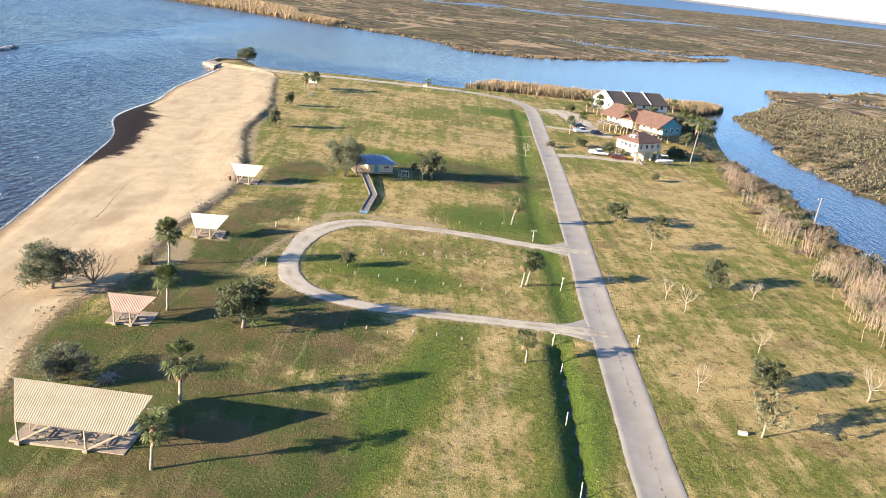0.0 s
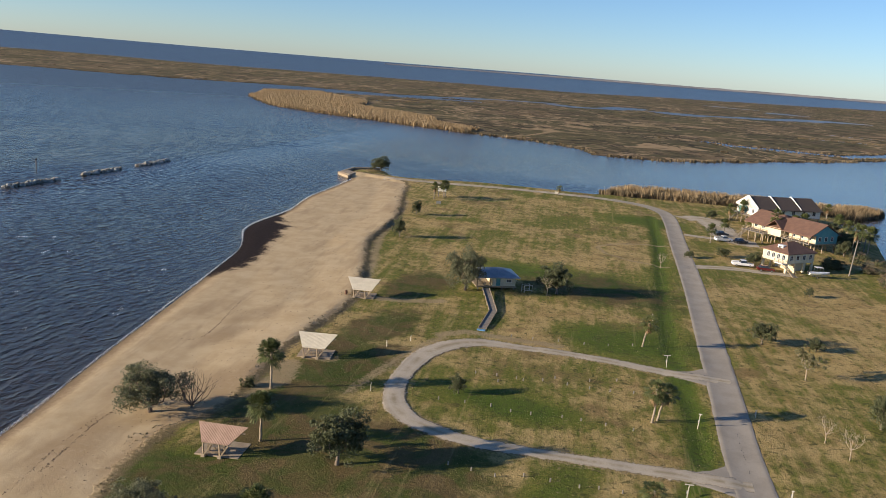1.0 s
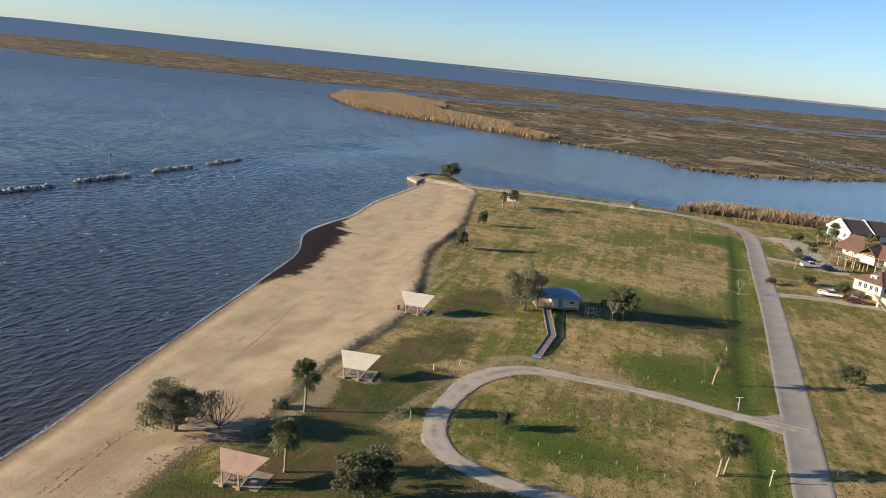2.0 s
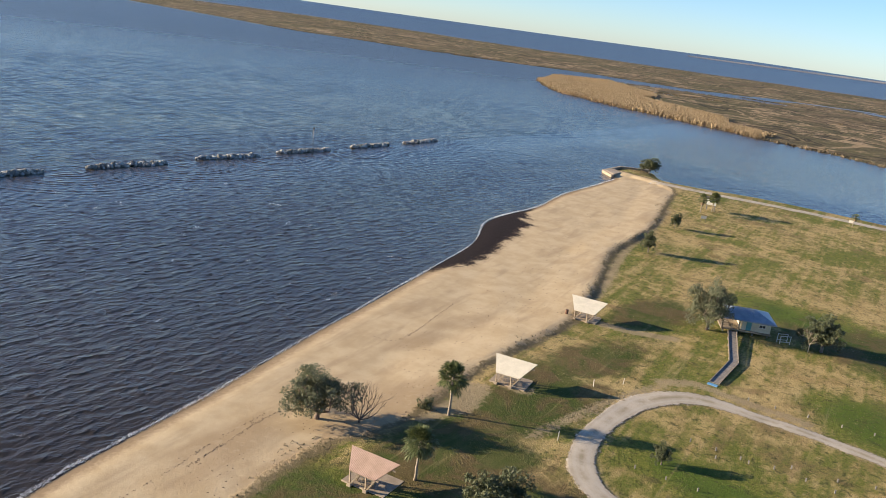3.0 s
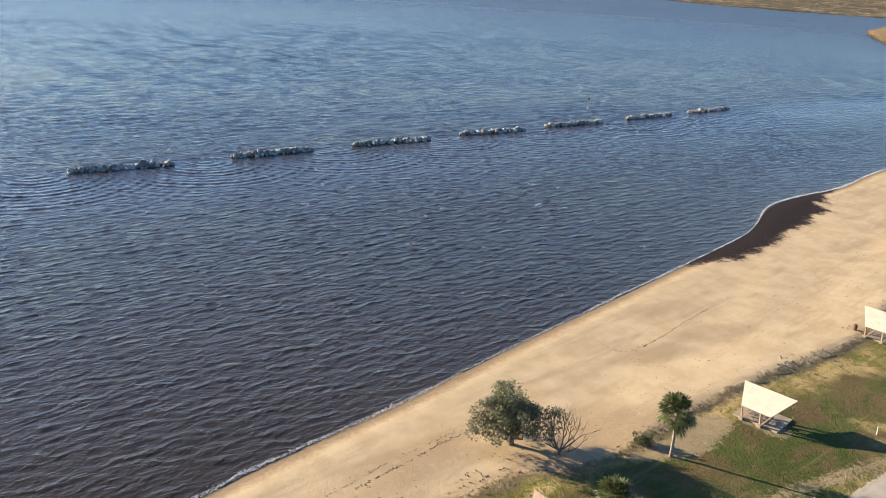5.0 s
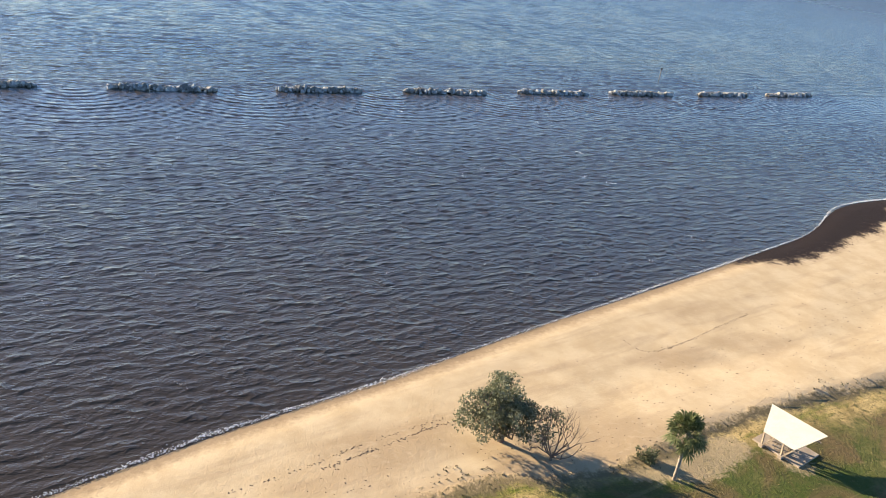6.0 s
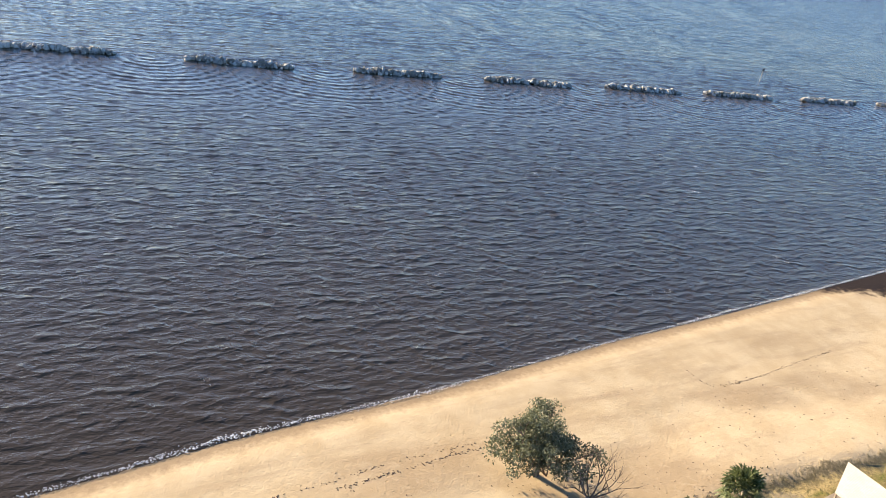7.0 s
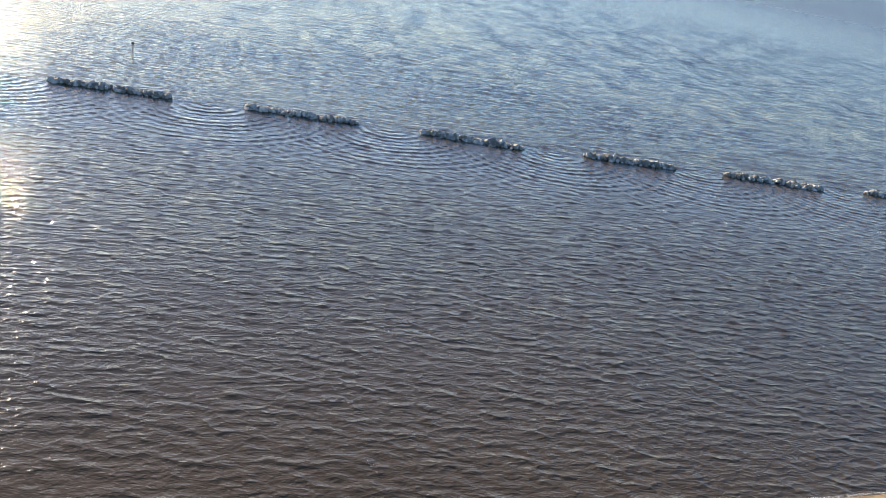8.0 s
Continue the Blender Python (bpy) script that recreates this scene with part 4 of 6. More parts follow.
def palm(name, seed, label, height=5.2, head=1.5, fronds=34, skirt=0, lean=0.2, thick=0.2):
    """A fan palm: ringed trunk, fans of folded leaflets on stalks, and an old skirt below them."""
    r = np.random.default_rng(seed)
    ob = thing(name, Matrix(), label, "palm tree", "palms on the shore park")
    bm = bmesh.new()
    pts = [(lean * (k / 6) ** 2 + 0.03 * math.sin(k * 2), 0.03 * math.cos(k * 3), height * k / 6 - (0.2 if k == 0 else 0)) for k in range(7)]
    tube(bm, pts, [thick * 1.4, thick * 1.05, thick, thick * 0.97, thick, thick * 1.02, thick * 1.2], 9)
    part("trunk", bm, PALM_BARK, ob, smooth=True)
    top = Vector(pts[-1])

    def fans(count, low, high, size, material, part_name, stalk):
        b = bmesh.new()
        for k in range(count):
            a = k * 2.39996 + r.uniform(-0.2, 0.2)
            e = radians(r.uniform(low, high))
            out = Vector((math.cos(a) * math.cos(e), math.sin(a) * math.cos(e), math.sin(e)))
            reach = stalk * r.uniform(0.75, 1.15)
            hub = top + out * reach + Vector((0, 0, -0.12 * reach))
            tube(b, [top + out * 0.1, top + out * reach * 0.55, hub], [0.03, 0.022, 0.015], 3, False)
            side = out.cross(Vector((0, 0, 1)))
            side = side.normalized() if side.length > 0.05 else Vector((1, 0, 0))
            up = side.cross(out).normalized()
            n = 13
            for j in range(n):
                w = radians(-115 + 230 * j / (n - 1))
                d = (out * math.cos(w) + side * math.sin(w)).normalized()
                L = size * (0.72 + 0.28 * math.cos(w)) * r.uniform(0.85, 1.1)
                fold = up * (0.06 if j % 2 else -0.02)
                across = d.cross(up).normalized() * size * 0.085
                tip = hub + d * L + Vector((0, 0, -0.28 * L * L / size)) + fold
                mid = hub + d * L * 0.55 + fold * 1.5 + Vector((0, 0, -0.04))
                v = [b.verts.new(q) for q in (hub, mid + across, tip, mid - across)]
                b.faces.new(v)
        part(part_name, b, material, ob)

    fans(int(fronds * 1.5), -42, 88, head * 0.5, PALM_LEAF, "frond_crown", head * 0.72)
    if skirt:
        # old leaves hang close round the trunk, in rows below the crown
        b = bmesh.new()
        for k in range(skirt * 5):
            a, drop = k * 2.39996, height * 0.34 * r.random() ** 0.9
            out = Vector((math.cos(a), math.sin(a), 0))
            side = Vector((-math.sin(a), math.cos(a), 0)) * r.uniform(0.1, 0.2)
            p = top + Vector((0, 0, -drop - 0.05)) + out * thick * 0.9
            q = p + out * r.uniform(0.28, 0.55) * head * 0.5 + Vector((0, 0, -0.3))
            e = q + out * r.uniform(-0.1, 0.1) + Vector((0, 0, -r.uniform(0.35, 0.75)))
            b.faces.new([b.verts.new(v) for v in (p, q + side, e, q - side)])
        part("dead_skirt", b, DEAD_FROND, ob)
    return ob


def place_all(proto, spots):
    """The first spot takes the thing itself, the others its copies. A spot: x, y, height factor, width factor, turn, lean."""
    made = []
    for k, (x, y, tall, wide, turn, lean) in enumerate(spots):
        m = put_at(x, y, turn, wide, tall, 0.03, lean)
        if k == 0:
            proto.matrix_world = m
            made.append(proto)
        else:
            made.append(copy_scaled(proto, m))
    return made


def copy_scaled(proto, m):
    ob = copy_thing(proto, Matrix())
    ob.matrix_basis = m
    return ob


round_palm = palm("palm_tree", 1, "cabbage palm with a dense round head of green fans", 4.9, 2.0, 56, 0, 0.15, 0.17)
place_all(round_palm, [(-28.8, 102.3, 1.15, 1.0, 200, 0), (-19.0, 87.6, 1.0, 0.95, 120, 0), (-92.5, 286.9, 1.0, 1.0, 10, 0), (6.7, 278.1, 0.95, 0.8, 200, 0), (8.3, 295, 0.9, 0.85, 80, 0),
                       (51.7, 303, 1.35, 1.2, 30, 0), (41.7, 340, 1.0, 0.9, 300, 0), (26, 369, 0.8, 0.9, 20, 0), (49.5, 310, 1.2, 1.1, 90, 0), (45, 322, 1.1, 1.0, 10, 0), (28, 322, 1.0, 1.0, 40, 0), (31, 325, 1.1, 1.0, 60, 0)])
skirt_palm = palm("palm_tree", 2, "fan palm with a brown skirt of dead fronds on grass", 5.2, 2.1, 34, 34, 0.1, 0.2)
place_all(skirt_palm, [(-3.5, 67.5, 1.05, 1.0, 0, 0), (-93.5, 281.2, 0.9, 0.8, 70, 0), (9.1, 333, 1.15, 1.0, 140, 0), (5.1, 331, 0.9, 0.95, 250, 0), (37, 373, 0.85, 1.0, 90, 0)])
thin_palm = palm("palm_tree", 3, "slender leaning fan palm with a small pale crown", 5.2, 1.8, 24, 12, 0.5, 0.16)
place_all(thin_palm, [(1.3, 55.6, 1.0, 0.95, 0, 0), (29.4, 97.2, 0.72, 0.85, 200, 0), (22.9, 124.9, 1.02, 1.0, 170, -6), (23.4, 126.1, 0.9, 1.0, 20, 6), (13.3, 159.3, 0.95, 0.95, 0, 5),
                      (23.2, 295.8, 1.75, 1.1, 30, 0), (47.1, 296, 1.55, 1.0, 10, 0), (-61.5, 329, 0.7, 0.8, 0, 0)])

oak = broad_tree("oak_tree", 11, "round evergreen oak with dark green leaves", "tree", 1.2, (3.6, 3.4, 3.0), 130, 62, 0.15, OAK_LEAF, BARK, 2.0, 0.22)
tagged(oak, group="evergreen trees")
place_all(oak, [(-7.5, 87.9, 1.22, 1.2, 0, 0), (-12.2, 184, 1.2, 1.3, 50, 0), (60.4, 105.8, 0.8, 0.78, 120, 0), (53.3, 143.9, 1.02, 0.78, 200, 0), (32.7, 176.8, 0.8, 0.86, 300, 0),
                (38.7, 225.4, 0.42, 0.36, 20, 0), (-5.1, 117.4, 0.52, 0.4, 80, 0), (22.5, 253.5, 0.68, 0.7, 10, 0), (13.4, 259, 0.48, 0.64, 130, 0), (-69, 212, 1.0, 0.62, 60, 0),
                (-82.5, 247, 0.85, 0.52, 0, 0), (-148, 334, 1.15, 1.5, 30, 0), (41.5, 262, 0.6, 0.7, 70, 0), (5.4, 249.7, 0.36, 0.5, 15, 0), (45, 291, 0.8, 0.9, 15, 0), (46.5, 302, 0.9, 0.9, 75, 0), (44, 314, 0.8, 0.9, 35, 0), (40, 331, 0.8, 0.9, 5, 0), (36, 329, 0.7, 0.8, 55, 0), (43, 268, 0.55, 0.9, 95, 0), (-1, 328, 0.6, 0.7, 10, 0), (42.5, 179.2, 0.45, 0.6, 45, 0)])
olive = broad_tree("willow_tree", 12, "wide grey-green tree leaning over the sand", "tree", 0.9, (4.3, 4.0, 3.0), 190, 80, 0.115, OLIVE_LEAF, DARK_TWIG, 2.3, 0.24, 0.12)
tagged(olive, group="evergreen trees")
place_all(olive, [(-37.3, 86.8, 1.22, 1.25, 0, 0), (-17.9, 65.8, 0.78, 0.95, 100, 0), (-29.8, 172.6, 1.75, 1.15, 40, 0)])
sparse = broad_tree("young_tree", 13, "thin young tree with sparse yellow-green leaves", "tree", 1.7, (2.4, 2.4, 2.2), 46, 34, 0.14, PALE_LEAF, TWIG, 1.7, 0.1, 0.3)
tagged(sparse, group="young trees on the lawn")
place_all(sparse, [(59.2, 91.9, 1.15, 1.15, 0, 0), (41.7, 160.2, 1.15, 1.0, 90, 0), (78, 142, 0.9, 1.0, 30, 0)])
bare = bare_tree("bare_tree", 21, "leafless young tree with pale branches on grass", "tree", 1.6, 1.1, 0.075, TWIG, 6, 0.3, 0.5, 5)
tagged(bare, group="young trees on the lawn")
place_all(bare, [(51.6, 100.1, 0.95, 0.9, 0, 0), (45.9, 133.2, 0.95, 0.85, 50, 0), (49.2, 128.9, 1.1, 0.85, 110, 0), (60.4, 142.3, 0.75, 1.15, 200, 0), (60.1, 118.2, 0.8, 0.8, 300, 0),
                 (73.6, 109.1, 1.15, 1.45, 20, 0), (-13.5, 181.2, 1.1, 1.0, 75, 0), (1.2, 231, 1.0, 1.0, 15, 0)])
bare_bush = bare_tree("bare_tree", 22, "dark leafless many-stemmed tree on the sand", "tree", 0.4, 2.0, 0.14, DARK_TWIG, 8, 0.35, 0.42, 4)
place_all(bare_bush, [(-33.6, 90.8, 1.08, 1.12, 0, 0)])


def shrub(seed, label, size=1.2, leaves=None, twigs=True):
    r = np.random.default_rng(seed)
    ob = thing("bush", Matrix(), label, "bush", "bushes on the creek banks")
    centres = [(r.normal(0, size * 0.55), r.normal(0, size * 0.55), abs(r.normal(size * 0.55, size * 0.3))) for _ in range(20)]
    leaf_cloud("foliage", centres, [size * r.uniform(0.25, 0.5) for _ in centres], 34, 0.15, leaves or SHRUB_LEAF, ob, seed)
    bm, tips = bmesh.new(), []
    for k in range(5):
        a = k * 1.25
        branching(bm, r, (0.1 * math.cos(a), 0.1 * math.sin(a), -0.1), (math.cos(a) * 0.5, math.sin(a) * 0.5, 1), size * 0.8, 0.04, 2, 0.4, tips, 0.2)
    tagged(part("stem", bm, DARK_TWIG, ob), kind="stuff")
    return ob


edge_bush = shrub(47, "low dark green bush at the edge of the sand", 1.0, OAK_LEAF)
tagged(edge_bush, group="bushes at the edge of the sand")
place_all(edge_bush, [(-31.7, 101.0, 1.25, 0.9, 0, 0)])


def sapling_clump(seed, label, wood):
    r = np.random.default_rng(seed)
    ob = thing("sapling_clump", Matrix(), label, "saplings", "leafless saplings on the creek bank")
    bm, tips = bmesh.new(), []
    for _ in range(14):
        x, y = r.normal(0, 1.3, 2)
        h = r.uniform(1.8, 3.8)
        tube(bm, [(x, y, -0.1), (x + r.normal(0, 0.15), y + r.normal(0, 0.15), h * 0.5), (x + r.normal(0, 0.3), y + r.normal(0, 0.3), h)], [0.045, 0.036, 0.02], 4, False)
    tagged(part("stem", bm, wood, ob), kind="stuff")
    bm = bmesh.new()
    for _ in range(30):
        x, y = r.normal(0, 1.3, 2)
        branching(bm, r, (x, y, r.uniform(0.2, 2.8)), (r.normal(0, 0.4), r.normal(0, 0.4), 1), r.uniform(0.7, 1.2), 0.022, 2, 0.35, tips, 0.3)
    tagged(part("twig", bm, wood, ob), kind="stuff")
    return ob


r = np.random.default_rng(31)
bank_in = spline([(50, 268), (55.5, 241), (62.4, 195), (70, 158), (74, 142), (79, 123), (92, 85), (112, 40)], 2.0)
bank_out = spline([(60, 275), (74, 241), (79, 214), (84, 196), (96, 162), (108, 128), (122, 90), (148, 40)], 2.0)
bush_spots, sapling_spots = [], []
for k in range(220):
    u = (k + r.uniform(0, 1)) / 220 * 0.93
    a, b = bank_in[int(u * (len(bank_in) - 1))], bank_out[int(u * (len(bank_out) - 1))]
    v = r.uniform(0.12, 0.98)
    p = a + (b - a) * v
    s = r.uniform(0.7, 1.35)
    if v < 0.45 and k % 3 != 1 and p[1] < 192:
        sapling_spots.append((p[0], p[1], r.uniform(0.9, 1.5), r.uniform(0.8, 1.2), r.uniform(0, 360), 0))
    else:
        bush_spots.append((p[0], p[1], s, s * r.uniform(1.1, 1.6), r.uniform(0, 360), 0))
for k in range(44):
    u = (k + r.uniform(0, 1)) / 44 * 0.8
    a, b = bank_in[int(u * (len(bank_in) - 1))], bank_out[int(u * (len(bank_out) - 1))]
    p = a + (b - a) * r.uniform(0.06, 0.4)
    if math.sin(p[1] * 0.33) + math.sin(p[1] * 0.13 + 1) > -0.2:
        sapling_spots.append((p[0], p[1], r.uniform(0.8, 1.3), r.uniform(0.8, 1.2), r.uniform(0, 360), 0))
place_all(shrub(41, "olive-brown scrub on the creek bank", 1.2), bush_spots[0::3] + [(44, 268, 1, 1.4, 0, 0), (52, 275, 1.1, 1.5, 0, 0)])
place_all(shrub(42, "dark green scrub on the creek bank", 1.25, OAK_LEAF), bush_spots[1::3] + [(48, 282, 1.2, 1.6, 0, 0), (55, 285, 1.1, 1.5, 0, 0), (50, 290, 1.3, 1.5, 0, 0)])
place_all(shrub(43, "pale dry scrub on the creek bank", 1.1, REED_DARK), bush_spots[2::3])
place_all(sapling_clump(44, "pale leafless saplings at the edge of the lawn", GREY_TWIG), sapling_spots[0::2])
place_all(sapling_clump(45, "pinkish-brown leafless saplings at the edge of the lawn", PINK_TWIG), sapling_spots[1::2])
far_bushes = []
for k in range(60):
    y = r.uniform(225, 400)
    edge = np.interp(y, [246, 269, 298, 340, 390], [100.5, 90.6, 80, 73, 66])
    s = r.uniform(0.7, 1.5)
    far_bushes.append((edge + 3 + abs(r.normal(0, 16)), y, s, s * 1.5, r.uniform(0, 360), 0))
east_bush = shrub(46, "scrub on the marsh across the creek", 1.2, SHRUB_LEAF)
for k, (x, y, tall, wide, turn, lean) in enumerate(far_bushes):
    m = pose(x, y, float(marsh_height(np.array([x]), np.array([y]))[0]) - 0.05, 0, 0, turn) @ Matrix.Diagonal((wide, wide, tall, 1))
    if k:
        copy_scaled(east_bush, m)
    else:
        east_bush.matrix_world = m


def tufts(name, xy, z, low, high, width, material, label, category, seed, blades=3):
    """Many upright tufts of narrow blades in one mesh."""
    q = np.random.default_rng(seed)
    n = len(xy)
    verts, faces = np.zeros((n * blades * 4, 3)), []
    for b in range(blades):
        a = q.uniform(0, math.pi, n)
        h = q.uniform(low, high, n)
        w = width * q.uniform(0.6, 1.4, n)
        lx, ly = q.normal(0, 0.18, n) * h, q.normal(0, 0.18, n) * h
        ox, oy = q.normal(0, width * 0.5, n), q.normal(0, width * 0.5, n)
        base = np.stack([xy[:, 0] + ox, xy[:, 1] + oy, z - 0.05], -1)
        side = np.stack([np.cos(a) * w, np.sin(a) * w, 0 * a], -1)
        top = base + np.stack([lx, ly, h], -1)
        i = np.arange(n) * blades * 4 + b * 4
        verts[i], verts[i + 1], verts[i + 2], verts[i + 3] = base - side * 0.5, base + side * 0.5, top + side * 0.3, top - side * 0.18
        faces.append(np.stack([i, i + 1, i + 2, i + 3], -1))
    quads = np.concatenate(faces)
    me = bpy.data.meshes.new(name)
    me.vertices.add(len(verts))
    me.vertices.foreach_set("co", verts.astype(np.float32).ravel())
    me.loops.add(quads.size)
    me.loops.foreach_set("vertex_index", quads.astype(np.int32).ravel())
    me.polygons.add(len(quads))
    me.polygons.foreach_set("loop_start", (np.arange(len(quads)) * 4).astype(np.int32))
    me.update(calc_edges=True)
    me.materials.append(material)
    return tagged(new(name, me), label, category, kind="stuff")


def scatter(n, x0, x1, y0, y1, seed):
    q = np.random.default_rng(seed)
    return np.stack([q.uniform(x0, x1, n), q.uniform(y0, y1, n)], -1)


# reeds round the north corner and the far marsh edge
xy = scatter(40000, -52, 60, 355, 420, 51)
reed_strip = spline([(-46, 364), (-30, 372), (-5, 380), (15, 388), (36, 392), (53, 409)], 4.0)
d = off_line(xy[:, 0], xy[:, 1], reed_strip)
xy = xy[(d < 11) & (park_edge(xy[:, 0], xy[:, 1]) > -2.5)]
foot = xy[::2]
xy = xy[wobble(xy[:, 0], xy[:, 1], 0.35, 31) > -0.25][::2]
tufts("reeds", foot, park_height(foot[:, 0], foot[:, 1]), 0.9, 2.5, 0.32, REED_DARK, "brown undergrowth among the tall reeds", "reeds", 59)
tufts("reeds", xy, park_height(xy[:, 0], xy[:, 1]), 1.3, 3.6, 0.2, REED, "tall tan reeds along the water behind the houses", "reeds", 52)
gold_at = Raster(gold_bed, -720, 240, 520, 1110, 4.0)
xy = scatter(260000, -710, 240, 525, 1100, 53)
mz = marsh_at(xy[:, 0], xy[:, 1])
keep = (gold_at(xy[:, 0], xy[:, 1]) > 0.42) & (mz > 0.0)
tufts("reeds", xy[keep], mz[keep], 1.3, 2.9, 0.8, REED, "golden reed bed on the point of the far marsh", "reeds", 54)
xy = scatter(240000, -1250, 420, 440, 1150, 55)
mz = marsh_at(xy[:, 0], xy[:, 1])
keep = (mz > -0.05) & (mz < 0.35)
tufts("reeds", xy[keep], mz[keep], 0.5, 1.4, 1.2, REED_DARK, "brown reeds fringing the marsh", "reeds", 56)
xy = scatter(20000, 60, 260, 230, 480, 57)
mz = marsh_at(xy[:, 0], xy[:, 1])
keep = mz > 0.05
tufts("marsh_grass", xy[keep], mz[keep], 0.25, 0.8, 0.5, SHRUB_LEAF, "rough brown grass across the creek", "grass", 58)

# tufts in the lawn and weeds where the sand ends
xy = scatter(70000, -45, 85, 35, 215, 61)
bare_ground = (off_line(xy[:, 0], xy[:, 1], road_line[(road_line[:, 1] > 20) & (road_line[:, 1] < 230)][::4]) < 3.4) | (loop_far(xy[:, 0], xy[:, 1]) < 3.0) | (sand_edge(xy[:, 0], xy[:, 1]) > -2.0)
bare_ground |= wobble(xy[:, 0], xy[:, 1], 0.5, 9) + 0.6 * wobble(xy[:, 0], xy[:, 1], 0.09, 10) < -0.1
xy = xy[~bare_ground & (park_edge(xy[:, 0], xy[:, 1]) > 3)]
tufts("grass_tufts", xy, park_height(xy[:, 0], xy[:, 1]), 0.04, 0.12, 0.16, GRASS_BLADE, "short uneven tufts of winter grass", "grass", 62, 2)
xy = scatter(26000, -125, -15, 55, 310, 63)
e = sand_edge(xy[:, 0], xy[:, 1]) + 1.5 * wobble(xy[:, 0], xy[:, 1], 0.4, 17)
xy = xy[(np.abs(e) < 1.3) & (wobble(xy[:, 0], xy[:, 1], 0.22, 18) > -0.35)]
tufts("beach_weeds", xy, park_height(xy[:, 0], xy[:, 1]), 0.08, 0.26, 0.16, SHRUB_LEAF, "low grey-green weeds where sand meets grass", "weeds", 64)


def frond_heap(x, y):
    ob = thing("frond_heap", put_at(x, y), "heap of dry pale palm fronds lying under a tree", "plant litter")
    q = np.random.default_rng(99)
    for _ in range(26):
        a, b = q.uniform(0, 6.28), q.uniform(0.1, 0.5)
        c = Vector((q.normal(0, 0.45), q.normal(0, 0.45), q.uniform(0.1, 0.7)))
        d = Vector((math.cos(a), math.sin(a), b)) * 0.9
        bm = bmesh.new()
        tube(bm, [c - d, c, c + d + Vector((0, 0, -0.3))], [0.02, 0.035, 0.012], 4)
        for s in (-1, 1):
            side = Vector((-math.sin(a), math.cos(a), 0)) * 0.22 * s
            v = [bm.verts.new(p) for p in (c, c + d * 0.5 + side, c + d + Vector((0, 0, -0.25)))]
            bm.faces.new(v)
        part("dry_frond", bm, TWIG, ob)


frond_heap(-13.2, 67.8)

# ------------------------------------------------ rock mounds in the lake
def rock_mesh(seed):
    r = np.random.default_rng(seed)
    bm = bmesh.new()
    bmesh.ops.create_icosphere(bm, subdivisions=1, radius=1.0)
    for v in bm.verts:
        v.co = v.co * (1 + r.normal(0, 0.14)) + Vector(r.normal(0, 0.07, 3))
    me = bpy.data.meshes.new("rock")
    bm.to_mesh(me)
    bm.free()
    me.materials.append(ROCK)
    return me


ROCKS = [rock_mesh(k) for k in range(9)]


def rock_breakwater(a, b, seed, label="low mound of pale broken rock standing in the lake"):
    r = np.random.default_rng(seed)
    a, b = Vector((*a, 0)), Vector((*b, 0))
    ob = thing("rock_breakwater", Matrix.Translation((a + b) / 2), label, "breakwater", "row of rock breakwaters")
    along = (b - a).normalized()
    side = Vector((-along.y, along.x, 0))
    half = (b - a).length / 2
    for _ in range(220):
        u = r.uniform(-1, 1)
        taper = (1 - abs(u) ** 6) ** 0.5 * (0.8 + 0.16 * math.sin(7 * u + seed) + 0.14 * math.sin(17 * u + 2 * seed))
        v = float(np.clip(r.normal(0, 0.5), -1, 1))
        s = r.uniform(0.3, 0.7) if r.random() < 0.85 else r.uniform(0.7, 0.95)
        z = 0.66 * taper * (1 - abs(v)) + r.uniform(-0.3, 0.12)
        rock = new("rock", ROCKS[int(r.integers(len(ROCKS)))])
        rock.parent = ob
        rock.matrix_local = Matrix.LocRotScale(along * (u * half) + side * (v * 1.9 * max(taper, 0.4)) + Vector((0, 0, z)), Euler(r.uniform(0, 6.28, 3)), Vector((s * r.uniform(0.8, 1.3), s, s * r.uniform(0.6, 0.9))))
    return ob


MOUNDS = [((-146, -89), (-150.5, -64)), ((-155.3, -39.4), (-160.1, -13.6)), ((-163.9, 2.2), (-168.5, 27.2)), ((-171.4, 41.9), (-174.5, 65.5)), ((-179, 80.1), (-183.5, 102.4)),
          ((-186.6, 114.7), (-190.3, 139.2)), ((-195.1, 151.6), (-198.9, 175.3)), ((-202.4, 186.1), (-206.6, 210.8)), ((-210.1, 223.4), (-215, 245.9)), ((-217.7, 256.9), (-223.2, 280.1))]
for k, (a, b) in enumerate(MOUNDS):
    rock_breakwater(a, b, 70 + k)


def channel_marker(x, y, h):
    ob = thing("channel_marker", Matrix.Translation((x, y, 0)), "thin dark marker post standing in the lake", "marker post")
    part("post", tube(bmesh.new(), [(0, 0, -1.2), (0, 0, h)], 0.12, 8), GREY_TIMBER, ob)
    part("sign_board", boxed((0.08, 0.8, 0.7), (0.12, 0, h - 0.4), bevel=0.02), DARK_CAR, ob, "small dark sign board")


channel_marker(-230, 219.5, 4.2)
channel_marker(-188, -36, 4.2)

